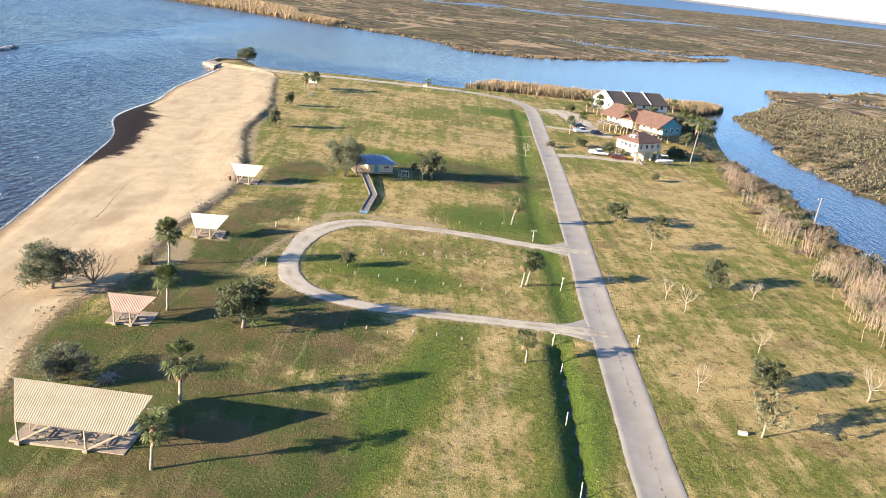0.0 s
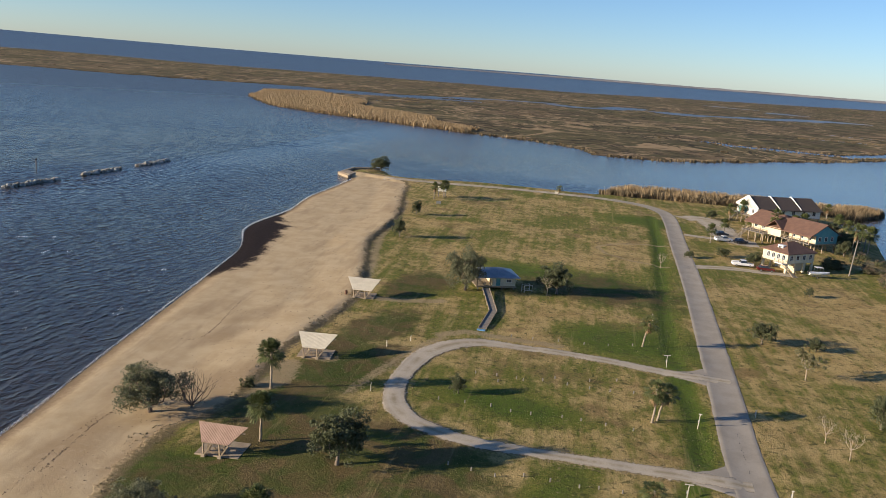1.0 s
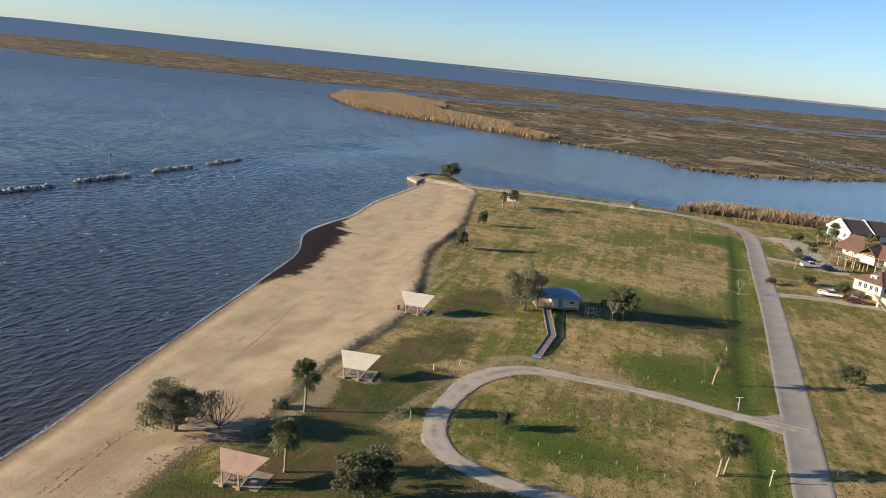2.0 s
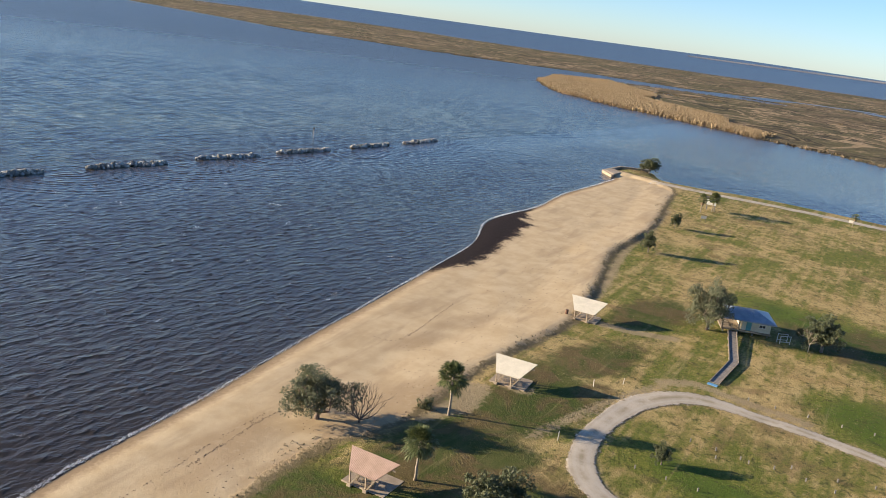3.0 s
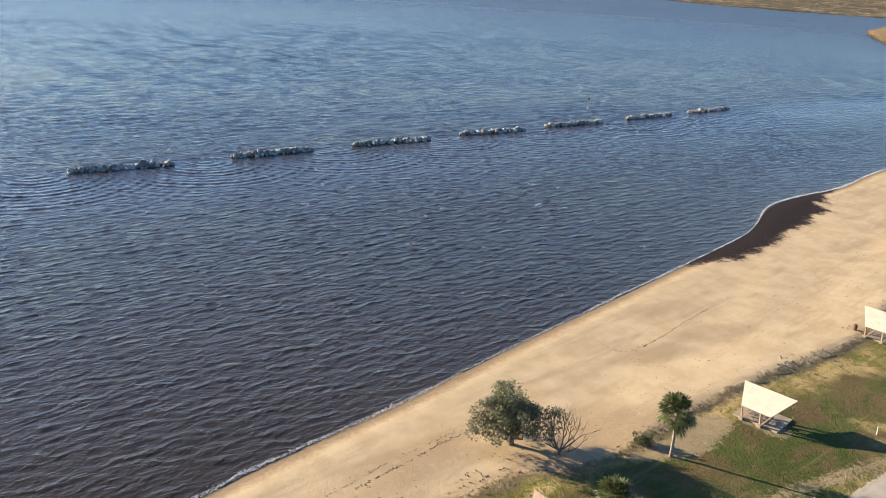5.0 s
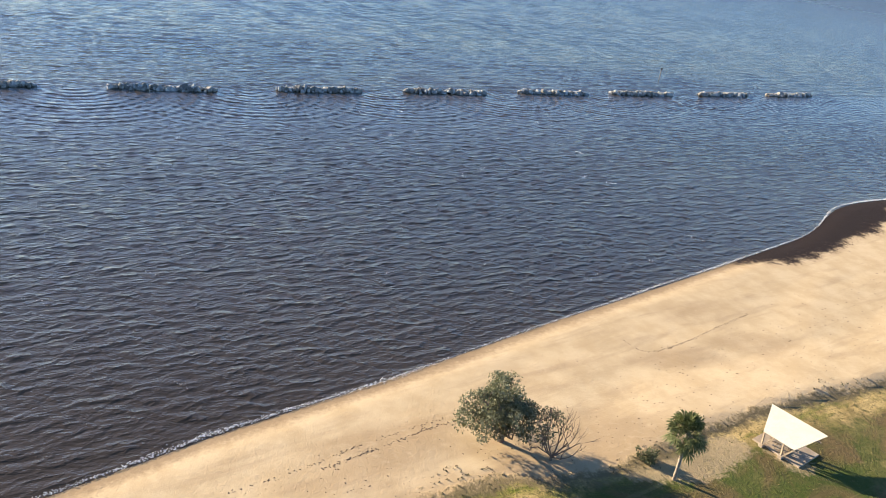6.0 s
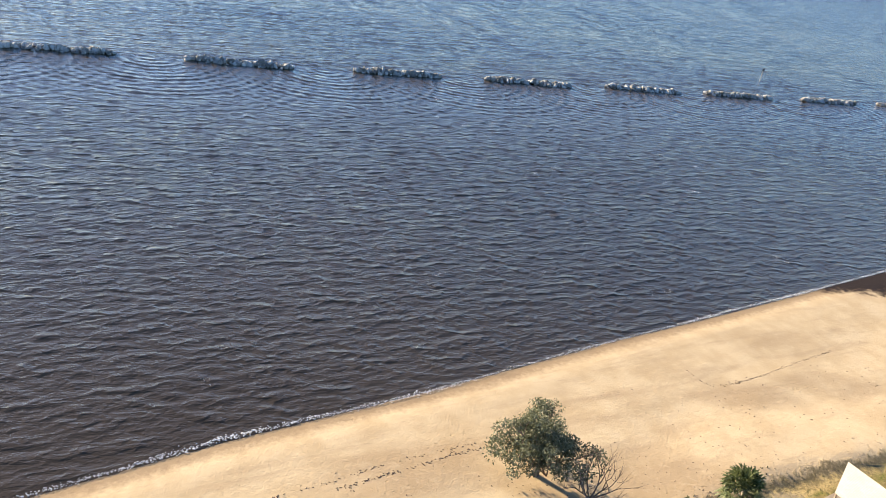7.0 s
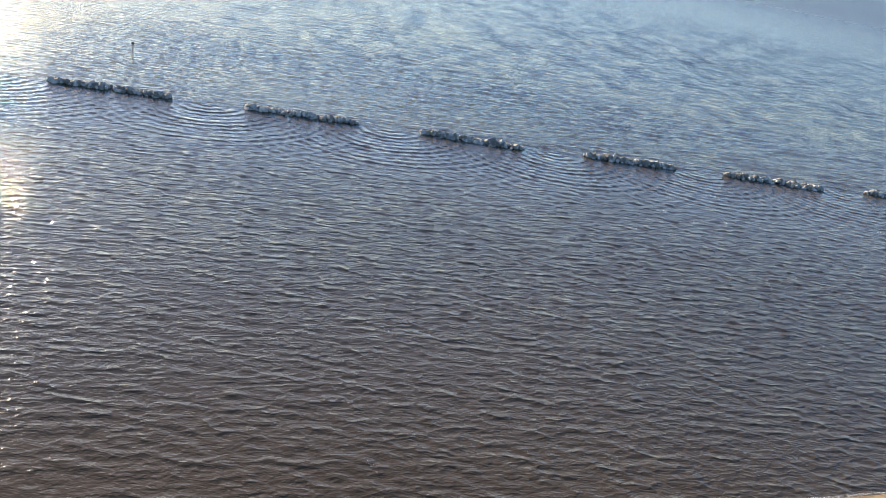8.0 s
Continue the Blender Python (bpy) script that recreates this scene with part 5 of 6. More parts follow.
# foam and drift on the beach
r = np.random.default_rng(80)
foam_line = west[(west[:, 1] > 25) & (west[:, 1] < 310)]
foam_line = spline(foam_line, 0.4)
bm = bmesh.new()
for i, p in enumerate(foam_line):
    w = 0.5 + 0.5 * math.sin(i * 0.021) * math.sin(i * 0.0083 + 1) + 0.2 * math.sin(i * 0.11)
    for _ in range(9):
        if r.random() < 0.5 + 0.5 * w:
            q = p + np.array([-0.16, -0.06]) * (1 + 0.8 * math.sin(i * 0.03) + 0.5 * math.sin(i * 0.071 + 2)) + r.normal(0, 0.09 + 0.1 * max(w, 0), 2)
            s = r.uniform(0.035, 0.095) * (0.5 + 0.5 * min(max(w, 0), 1))
            v = [bm.verts.new((q[0] + s * r.uniform(0.6, 1.3) * math.cos(k * 1.05), q[1] + s * r.uniform(0.6, 1.3) * math.sin(k * 1.05), 0.1)) for k in range(6)]
            top = bm.verts.new((q[0], q[1], 0.16))
            for k in range(6):
                bm.faces.new((v[k], v[(k + 1) % 6], top))
for _ in range(40):
    y = r.uniform(15, 150)
    p = np.array([np.interp(y, west[:, 1], west[:, 0]) - r.uniform(6, 105), y])
    turn, long = r.uniform(0, 3.14), r.uniform(0.8, 3.2)
    for _ in range(int(7 * long)):
        q = p + long * r.uniform(-0.5, 0.5) * np.array([math.cos(turn), math.sin(turn)]) + r.normal(0, 0.22, 2)
        s = r.uniform(0.015, 0.04)
        v = [bm.verts.new((q[0] + s * r.uniform(0.5, 1.5) * math.cos(k * 1.257), q[1] + s * r.uniform(0.5, 1.5) * math.sin(k * 1.257), 0.1)) for k in range(5)]
        top = bm.verts.new((q[0], q[1], 0.2))
        for k in range(5):
            bm.faces.new((v[k], v[(k + 1) % 5], top))
tagged(part("foam", bm, FOAM, smooth=True), "thin white line of foam along the beach", "foam", kind="stuff")
bm = bmesh.new()


def drift_bits(line, spread, count, low, high):
    """Flat lumps of drift strewn along a line."""
    for _ in range(count):
        p = line[r.integers(len(line))] + r.normal(0, spread, 2)
        s, t, k = r.uniform(low, high), r.uniform(0, 6), r.uniform(1, 2.6)
        z = ground_z(*p) - 0.01
        ring = []
        for j in range(6):
            u, v = s * k * math.cos(j * 1.047) * r.uniform(0.7, 1.2), s * math.sin(j * 1.047) * r.uniform(0.7, 1.2)
            ring.append(bm.verts.new((p[0] + u * math.cos(t) - v * math.sin(t), p[1] + u * math.sin(t) + v * math.cos(t), z)))
        top = bm.verts.new((p[0], p[1], z + 0.06))
        for j in range(6):
            bm.faces.new((ring[j], ring[(j + 1) % 6], top))


# this first row of dark bits draws the shadow crease of a low sand ridge
drift_bits(spline([(-56.5, 111.5), (-53.3, 113.5), (-55, 119.8), (-58.5, 127.1), (-62.3, 135.6)], 0.25), 0.1, 140, 0.035, 0.1)
drift_bits(spline([(-33.2, 59.4), (-35.7, 66.2), (-37.7, 70.6), (-39.6, 75.3), (-42, 82)], 0.35), 0.1, 80, 0.04, 0.1)
drift_bits(spline([(-35.3, 68), (-38.7, 76.2), (-40.6, 80.7), (-41.5, 84)], 0.2), 0.12, 110, 0.04, 0.12)
drift_bits(spline([(-48, 110), (-52, 135), (-64, 165), (-80, 195), (-95, 235)], 0.6), 4.5, 420, 0.03, 0.1)
drift_bits(spline([(-30, 66), (-34, 82), (-37, 97), (-41, 112)], 0.6), 2.5, 200, 0.03, 0.09)
drift_bits(spline([(-112, 214), (-103, 203), (-96, 190), (-88.5, 177), (-83.5, 164), (-80.5, 153)], 0.5), 0.9, 260, 0.06, 0.2)
tagged(part("drift", bm, DRIFT), "scattered dark drift and weed on the sand, with dark bits drawing a ridge's shadow", "drift", kind="stuff")


# ------------------------------------------------ picnic shelters
def corrugated(bm, low_a, low_b, high_a, high_b, ribs, depth=0.032):
    """A ribbed sheet between a low edge and a high edge, with the ribs running up the slope."""
    la, lb, ha, hb = (Vector(v) for v in (low_a, low_b, high_a, high_b))
    n = (lb - la).cross(ha - la).normalized()
    if n.z < 0:
        n = -n
    rows = []
    span, depth_y = hb.x - ha.x, ha.y - la.y
    for k in range(ribs * 2 + 1):
        x = ha.x + span * k / (ribs * 2)
        if x < la.x:
            v = (la.x - x) / (la.x - ha.x)
        elif x > lb.x:
            v = (x - lb.x) / (hb.x - lb.x)
        else:
            v = 0.0
        v = min(v, 0.985)
        off = n * (depth if k % 2 else 0.0)
        low = Vector((x, la.y + depth_y * v, la.z + (ha.z - la.z) * v))
        high = Vector((x, ha.y, ha.z))
        rows.append([bm.verts.new(low + off), bm.verts.new(high + off), bm.verts.new(low + off - n * 0.1), bm.verts.new(high + off - n * 0.1)])
    for a, b in zip(rows, rows[1:]):
        bm.faces.new((a[0], b[0], b[1], a[1]))
        bm.faces.new((a[2], a[3], b[3], b[2]))
        bm.faces.new((a[0], a[2], b[2], b[0]))
        bm.faces.new((a[1], b[1], b[3], a[3]))
    for e in (rows[0], rows[-1]):
        bm.faces.new((e[0], e[1], e[3], e[2]))
    return bm


def beam(a, b, w=0.16):
    bm = bmesh.new()
    a, b = Vector(a), Vector(b)
    m = look(a, b) @ pose(0, 0, -(b - a).length / 2)
    bmesh.ops.create_cube(bm, size=1.0, matrix=m @ Matrix.Diagonal((w, w, (b - a).length, 1)))
    return bm


def picnic_table(m, label="weathered picnic table with fixed benches on a concrete slab", long=1.8):
    ob = thing("picnic_table", m, label, "picnic table", "picnic tables under the shelters")
    for k in range(4):
        part("top_board", boxed((long, 0.17, 0.04), (0, -0.285 + 0.19 * k, 0.75), bevel=0.008), GREY_TIMBER, ob)
    for s in (-1, 1):
        part("bench", boxed((long, 0.26, 0.045), (0, 0.72 * s, 0.45), bevel=0.008), GREY_TIMBER, ob)
        bm = box(bmesh.new(), (0.09, 1.6, 0.09), (0.6 * s, 0, 0.4))
        box(bm, (0.09, 0.7, 0.09), (0.6 * s, 0, 0.69))
        for q in (-1, 1):
            box(bm, (0.09, 0.09, 0.84), (0.6 * s, 0.42 * q, 0.36), (25 * q, 0, 0))
        part("leg_frame", bm, TIMBER, ob)
    return ob


def shelter(x, y, turn, low, high, depth, z_low, z_high, material, label, ribs, shift=0.0, tables=1, slab_size=(5.6, 4.4), rib=0.032):
    """An open shelter: slab, piers, a straight post and a raked strut at each front pier, raked back struts and one sloping ribbed roof.
    Its own x runs along the eaves, its y towards the high edge; low and high are the lengths of the eaves."""
    base = put_at(x, y, turn, 1, 1, 0.0)
    ob = thing("picnic_shelter", base, label, "shelter", "picnic shelters along the beach")
    sx, sy = slab_size
    part("slab", boxed((sx, sy, 0.3), (shift, sy / 2 + 0.25, 0.0), bevel=0.03), CONCRETE, ob, "concrete floor slab")
    la, lb = (-low / 2, 0, z_low), (low / 2, 0, z_low)
    ha, hb = (-high / 2 + shift, depth, z_high), (high / 2 + shift, depth, z_high)
    roof = part("roof", corrugated(bmesh.new(), la, lb, ha, hb, ribs, rib), material, ob)
    n = max(2, round(low / 4.5))
    slope = (z_high - z_low) / depth
    for k in range(n):
        u = -low / 2 + 0.25 + (low * 0.62) * k / (n - 1)
        part("pier", boxed((0.5, 0.5, 0.5), (u, 0.05, 0.15), bevel=0.03), CONCRETE, ob)
        part("post", beam((u, 0.05, 0.3), (u - 0.12, 0.08, z_low - 0.1)), TIMBER, ob)
        part("strut", beam((u + 0.15, 0.05, 0.35), (u + low * 0.3, 0.1, z_low - 0.1)), TIMBER, ob)
        v = depth * 0.72
        part("back_post", beam((u, v * 0.75, 0.15), (u - 0.1, v, z_low + slope * v - 0.12)), TIMBER, ob)
        part("back_strut", beam((u + 0.15, v * 0.75, 0.15), (u + low * 0.32, v + 0.1, z_low + slope * v - 0.12)), TIMBER, ob)
    for v in (0.06, 0.72):
        q = v * depth
        wide = low / 2 + (high / 2 - low / 2) * v
        part("roof_beam", beam((-wide + 0.1 + shift * v, q, z_low + slope * q - 0.17), (wide + 0.35 + shift * v, q, z_low + slope * q - 0.17), 0.14), TIMBER, ob)
    for k in range(tables):
        u = (k - (tables - 1) / 2) * 3.0 + shift * 0.5
        picnic_table(base @ pose(u, 1.5, 0.15, 0, 0, 90 if tables > 1 else 12))
    return ob


shelter(-31.1, 116.2, 22.5, 3.7, 6.6, 3.5, 1.85, 3.35, CREAM_METAL, "open picnic shelter with a sloping cream metal roof", 34, rib=0.014)
shelter(-43.6, 151.2, 21, 3.9, 7.0, 4.3, 1.85, 3.35, CREAM_METAL, "open picnic shelter with a cream metal roof beside the sand", 34, -0.4, rib=0.014)
shelter(-20.75, 81.0, 18, 3.4, 6.4, 2.4, 1.9, 3.4, PINK_METAL, "open picnic shelter with a faded red-brown ribbed roof", 32, 0.1)
shelter(-7.4, 54.9, 13.5, 10.9, 14.3, 4.1, 2.5, 4.8, PALE_METAL, "large open pavilion with a pale tan ribbed metal roof", 58, -0.5, 3, (11.5, 6.0))


def trash_barrel(x, y):
    ob = thing("trash_barrel", put_at(x, y), "dark rusty trash barrel beside the shelter", "trash can")
    part("drum", tube(bmesh.new(), [(0, 0, 0), (0, 0, 0.3), (0, 0, 0.31), (0, 0, 0.6), (0, 0, 0.61), (0, 0, 0.9)], [0.29, 0.29, 0.305, 0.305, 0.29, 0.29], 14), RUST_BIN, ob)
    part("rim", tube(bmesh.new(), [(0, 0, 0.88), (0, 0, 0.92)], 0.31, 14), RUST_BIN, ob)


trash_barrel(-47.2, 150.8)
trash_barrel(0.5, 62)


# ------------------------------------------------ hook-up posts, marker posts, poles
def hookup(x, y, h, arm):
    ob = thing("utility_stand", put_at(x, y, rng.uniform(0, 40), 1, 1, 0.05, rng.uniform(-4, 4)), "pale post carrying a cross bar at a camping pitch", "post", "hook-up posts round the loop")
    part("post", boxed((0.1, 0.1, h), (0, 0, h / 2), bevel=0.01), PAINTED_POST, ob)
    if arm:
        part("cross_bar", boxed((arm, 0.09, 0.12), (0, 0, h - 0.05), bevel=0.01), PAINTED_POST, ob)
        part("meter_box", boxed((0.24, 0.18, 0.4), (0, 0.13, h * 0.5), bevel=0.015), STEEL, ob, "grey meter box")


for x, y, h, arm in [(31.6, 105.2, 2.2, 1.1), (19.6, 150.6, 2.3, 1.2), (29, 127.6, 2.4, 0.5), (34.1, 97.9, 1.6, 0), (37, 84.1, 1.9, 0), (40.7, 70.5, 2.1, 0), (43, 111.5, 1.5, 0.3), (36, 136.8, 1.2, 0.3),
                     (-16.4, 110.3, 1.4, 0), (-22.7, 134.3, 1.1, 0), (-24.5, 129, 1.2, 0), (11, 178, 1.6, 0)]:
    hookup(x, y, h, arm)


def marker_post(x, y):
    ob = thing("marker_post", put_at(x, y, rng.uniform(0, 90)), "short weathered wooden marker post in the grass", "post", "marker posts at the camping pitches")
    part("stub", boxed((0.16, 0.16, 0.5), (0, 0, 0.22), bevel=0.02), GREY_TIMBER, ob)
    part("cap", boxed((0.19, 0.19, 0.05), (0, 0, 0.48), bevel=0.01), GREY_TIMBER, ob)


for (x0, y0), (x1, y1), n in [((-6.5, 127), (22, 135), 9), ((-6, 113.5), (21, 120.5), 9), ((4, 95), (25.5, 101.5), 8), ((-9, 147.5), (12, 158), 6), ((-2, 126), (14, 139), 5)]:
    for k in range(n):
        marker_post(x0 + (x1 - x0) * k / (n - 1) + rng.normal(0, 0.4), y0 + (y1 - y0) * k / (n - 1) + rng.normal(0, 0.5))


def power_pole(x, y, h, lean=0.0):
    ob = thing("power_pole", put_at(x, y, 20, 1, 1, 0.2, lean), "tall grey wooden power pole", "power pole")
    part("pole", tube(bmesh.new(), [(0, 0, 0), (0, 0, h * 0.5), (0, 0, h)], [0.2, 0.17, 0.13], 9), GREY_TIMBER, ob)
    part("cross_arm", boxed((1.6, 0.1, 0.12), (0, 0.12, h - 0.6), bevel=0.01), GREY_TIMBER, ob)
    for s in (-0.65, 0, 0.65):
        part("insulator", tube(bmesh.new(), [(s, 0.12, h - 0.54), (s, 0.12, h - 0.36)], [0.06, 0.04], 8), WHITE_PAINT, ob)


power_pole(47, 260.5, 10.5, 4)
power_pole(50.6, 306, 8.0)
power_pole(76.5, 203, 8.0, 3)


def dump_box(x, y):
    ob = thing("wooden_crate", put_at(x, y, 15), "pale low box lying beside a young tree", "box")
    part("box", boxed((1.0, 0.5, 0.35), (0, 0, 0.17), bevel=0.03), PAINTED_POST, ob)
    part("lid", boxed((1.05, 0.55, 0.05), (0, 0, 0.37), bevel=0.01), PAINTED_POST, ob)


dump_box(57.0, 91.5)


def culvert_sign(x, y, turn):
    ob = thing("notice_board", put_at(x, y, turn), "small pale notice board on two posts by the water", "sign")
    for s in (-0.7, 0.7):
        part("post", boxed((0.1, 0.1, 1.9), (s, 0, 0.9), bevel=0.01), GREY_TIMBER, ob)
    part("board", boxed((1.7, 0.06, 0.9), (0, -0.06, 1.35), bevel=0.01), PAINTED_POST, ob)


culvert_sign(-62.8, 331, 20)
culvert_sign(-85, 268, 40)


# ------------------------------------------------ the small house on the beach end, the restroom and its ramp
def hip_roof(bm, lx, ly, z, rise, ridge, thick=0.18):
    """A hip roof over lx by ly, with a ridge of that length along x."""
    c = [(-lx / 2, -ly / 2), (lx / 2, -ly / 2), (lx / 2, ly / 2), (-lx / 2, ly / 2)]
    lo = [bm.verts.new((x, y, z)) for x, y in c]
    up = [bm.verts.new((x, y, z + thick)) for x, y in c]
    a, b = bm.verts.new((-ridge / 2, 0, z + rise)), bm.verts.new((ridge / 2, 0, z + rise))
    bm.faces.new(lo[::-1])
    for i in range(4):
        bm.faces.new((lo[i], lo[(i + 1) % 4], up[(i + 1) % 4], up[i]))
    bm.faces.new((up[0], up[1], b, a))
    bm.faces.new((up[1], up[2], b))
    bm.faces.new((up[2], up[3], a, b))
    bm.faces.new((up[3], up[0], a))
    return bm


def gable_roof(bm, lx, ly, z, rise, thick=0.25):
    """A gable roof with its ridge along x."""
    prof = [(-ly / 2, z), (0, z + rise), (ly / 2, z), (ly / 2, z + thick), (0, z + rise + thick), (-ly / 2, z + thick)]
    a = [bm.verts.new((-lx / 2, y, h)) for y, h in prof]
    b = [bm.verts.new((lx / 2, y, h)) for y, h in prof]
    for i in range(6):
        j = (i + 1) % 6
        bm.faces.new((a[i], a[j], b[j], b[i]))
    for s in (a[::-1], b):
        bm.faces.new((s[0], s[1], s[4], s[5]))
        bm.faces.new((s[1], s[2], s[3], s[4]))
    return bm


def gable_wall(x, ly, z, rise, material, parent, thick=0.12):
    bm = bmesh.new()
    a = [bm.verts.new((x - thick / 2, y, h)) for y, h in ((-ly / 2, z), (ly / 2, z), (0, z + rise))]
    b = [bm.verts.new((x + thick / 2, y, h)) for y, h in ((-ly / 2, z), (ly / 2, z), (0, z + rise))]
    bm.faces.new(a[::-1])
    bm.faces.new(b)
    for i in range(3):
        bm.faces.new((a[i], a[(i + 1) % 3], b[(i + 1) % 3], b[i]))
    part("gable", bm, material, parent)


def window(parent, x, y, z, w, h, turn):
    """A framed window standing a little proud of a wall; its face looks along -y before it is turned."""
    m = pose(x, y, z, 0, 0, turn)
    bm = bmesh.new()
    for size, at in (((w + 0.16, 0.08, 0.09), (0, 0, h / 2)), ((w + 0.16, 0.08, 0.09), (0, 0, -h / 2)), ((0.09, 0.08, h), (w / 2, 0, 0)), ((0.09, 0.08, h), (-w / 2, 0, 0)), ((0.05, 0.06, h), (0, 0, 0))):
        box(bm, size, at)
    bm.transform(m)
    frame_ob = part("window", bm, WHITE_PAINT, parent)
    pane = boxed((w, 0.03, h), (0, 0.0, 0))
    pane.transform(m)
    part("pane", pane, WINDOW_GLASS, frame_ob)


def railing(parent, a, b, height=1.0, step=1.6):
    a, b = Vector(a), Vector(b)
    n = max(1, round((b - a).length / step))
    for k in range(n + 1):
        p = a.lerp(b, k / n)
        part("rail_post", boxed((0.09, 0.09, height), (p.x, p.y, p.z + height / 2)), TIMBER, parent)
    up = Vector((0, 0, height))
    part("handrail", beam(a + up, b + up, 0.09), TIMBER, parent)
    part("mid_rail", beam(a + up * 0.5, b + up * 0.5, 0.06), TIMBER, parent)


def stairs(parent, x, y, z0, z1, turn, width=1.2):
    """An open flight that climbs along +y before it is turned."""
    n = round((z1 - z0) / 0.18)
    m = pose(x, y, 0, 0, 0, turn)
    for k in range(n):
        bm = boxed((width, 0.3, 0.05), (0, k * 0.27, z0 + (k + 1) * (z1 - z0) / n - 0.03))
        bm.transform(m)
        part("tread", bm, GREY_TIMBER, parent)
    for s in (-1, 1):
        bm = beam((s * width / 2, 0, z0), (s * width / 2, n * 0.27, z1), 0.14)
        bm.transform(m)
        part("stringer", bm, TIMBER, parent)
        bm = beam((s * width / 2, 0, z0 + 0.95), (s * width / 2, n * 0.27, z1 + 0.95), 0.08)
        bm.transform(m)
        part("handrail", bm, TIMBER, parent)


def restroom():
    m = put_at(-26.6, 180.6, 37)
    ob = thing("restroom_building", m, "small raised park building with blue hip roof and timber porch", "building")
    part("deck", boxed((9.4, 7.2, 0.25), (0, 0, 0.75), bevel=0.02), TIMBER, ob, "sunlit timber deck")
    for x in (-4.2, -1.4, 1.4, 4.2):
        for y in (-3.2, 3.2):
            part("pile", boxed((0.25, 0.25, 0.9), (x, y, 0.25)), GREY_TIMBER, ob)
    part("wall", boxed((5.4, 6.4, 2.1), (1.9, 0.2, 1.9), bevel=0.02), CREAM_WALL, ob)
    part("door", boxed((0.95, 0.08, 1.95), (0.5, -3.02, 1.86), bevel=0.01), TEAL_WALL, ob)
    window(ob, 3.0, -3.03, 2.1, 1.2, 0.6, 0)
    window(ob, 4.62, 0.0, 2.1, 1.2, 0.6, 90)
    for x, y in ((-4.4, -3.3), (-4.4, 3.3), (-1.4, -3.3)):
        part("porch_post", boxed((0.16, 0.16, 2.1), (x, y, 1.9)), TIMBER, ob)
    railing(ob, (-4.5, -3.4, 0.87), (-4.5, 3.4, 0.87))
    railing(ob, (-4.5, -3.4, 0.87), (-2.6, -3.4, 0.87))
    part("roof", hip_roof(bmesh.new(), 10.6, 8.6, 2.95, 1.55, 3.2), BLUE_METAL, ob)
    for k in range(9):
        x = -4.6 + k * 1.15
        rise = 1.55 - max(0, (abs(x) - 1.6) / 3.7) * 1.55
        y0 = -4.3
        if rise > 0.1:
            part("seam", beam((x, y0, 3.16), (x, -4.3 * (1 - rise / 1.55) if rise < 1.5 else -0.05, 3.08 + rise), 0.05), BLUE_METAL, ob)


restroom()


def ramp():
    ob = thing("boardwalk_ramp", Matrix(), "grey boarded access ramp with kerb rails and a light blue foot", "ramp")
    pts = [Vector((-25.9, 175.2, ground_z(-26, 175) + 0.75)), Vector((-17.9, 160.8, ground_z(-18, 161) + 0.32)), Vector((-15.2, 149.2, ground_z(-15, 149) + 0.12))]
    for a, b in zip(pts, pts[1:]):
        d = b - a
        n = round(d.length / 0.6)
        turn = math.degrees(math.atan2(d.y, d.x))
        tilt = -math.degrees(math.asin(d.z / d.length))
        for k in range(n):
            p = a.lerp(b, (k + 0.5) / n)
            part("board", boxed((0.55, 1.5, 0.06), tuple(p), (0, tilt, turn)), GREY_TIMBER, ob)
        side = Vector((-d.y, d.x, 0)).normalized() * 0.78
        for s in (-1, 1):
            part("kerb_rail", beam(a + side * s + Vector((0, 0, 0.12)), b + side * s + Vector((0, 0, 0.12)), 0.13), TIMBER, ob)
            for k in range(0, n, 6):
                p = a.lerp(b, k / n) + side * s
                part("support", boxed((0.14, 0.14, p.z - 0.9), (p.x, p.y, 0.9 + (p.z - 0.9) / 2)), GREY_TIMBER, ob)
    part("foot_plate", boxed((0.9, 1.6, 0.08), (-15.05, 148.4, ground_z(-15, 148.4) + 0.07), (0, 0, -77)), BLUE_PAINT, ob, "light blue painted foot plate")


ramp()


def tank_rack():
    ob = thing("pipe_frame", put_at(-18.3, 181.1, 50), "open pale pipe frame beside the park building", "frame")
    for x in (-1, 1):
        for y in (-0.6, 0.6):
            part("upright", boxed((0.1, 0.1, 1.7), (x, y, 0.85)), PAINTED_POST, ob)
    for y in (-0.6, 0.6):
        for z in (0.5, 1.65):
            part("rail", boxed((2.1, 0.08, 0.1), (0, y, z)), PAINTED_POST, ob)


tank_rack()


def stilt_hut():
    """The little raised hut among palms near the point."""
    ob = thing("raised_hut", put_at(-94, 288.5, 30), "small raised white hut among palms", "hut")
    for x in (-1.3, 1.3):
        for y in (-1.3, 1.3):
            part("leg", boxed((0.2, 0.2, 2.2), (x, y, 1.0)), GREY_TIMBER, ob)
    part("wall", boxed((3.0, 3.0, 2.0), (0, 0, 3.1), bevel=0.02), WHITE_PAINT, ob)
    window(ob, 0, -1.53, 3.3, 1.4, 0.8, 0)
    window(ob, -1.53, 0, 3.3, 1.4, 0.8, -90)
    part("roof", hip_roof(bmesh.new(), 4.0, 4.0, 4.1, 0.9, 0.6), DARK_ROOF, ob)


stilt_hut()


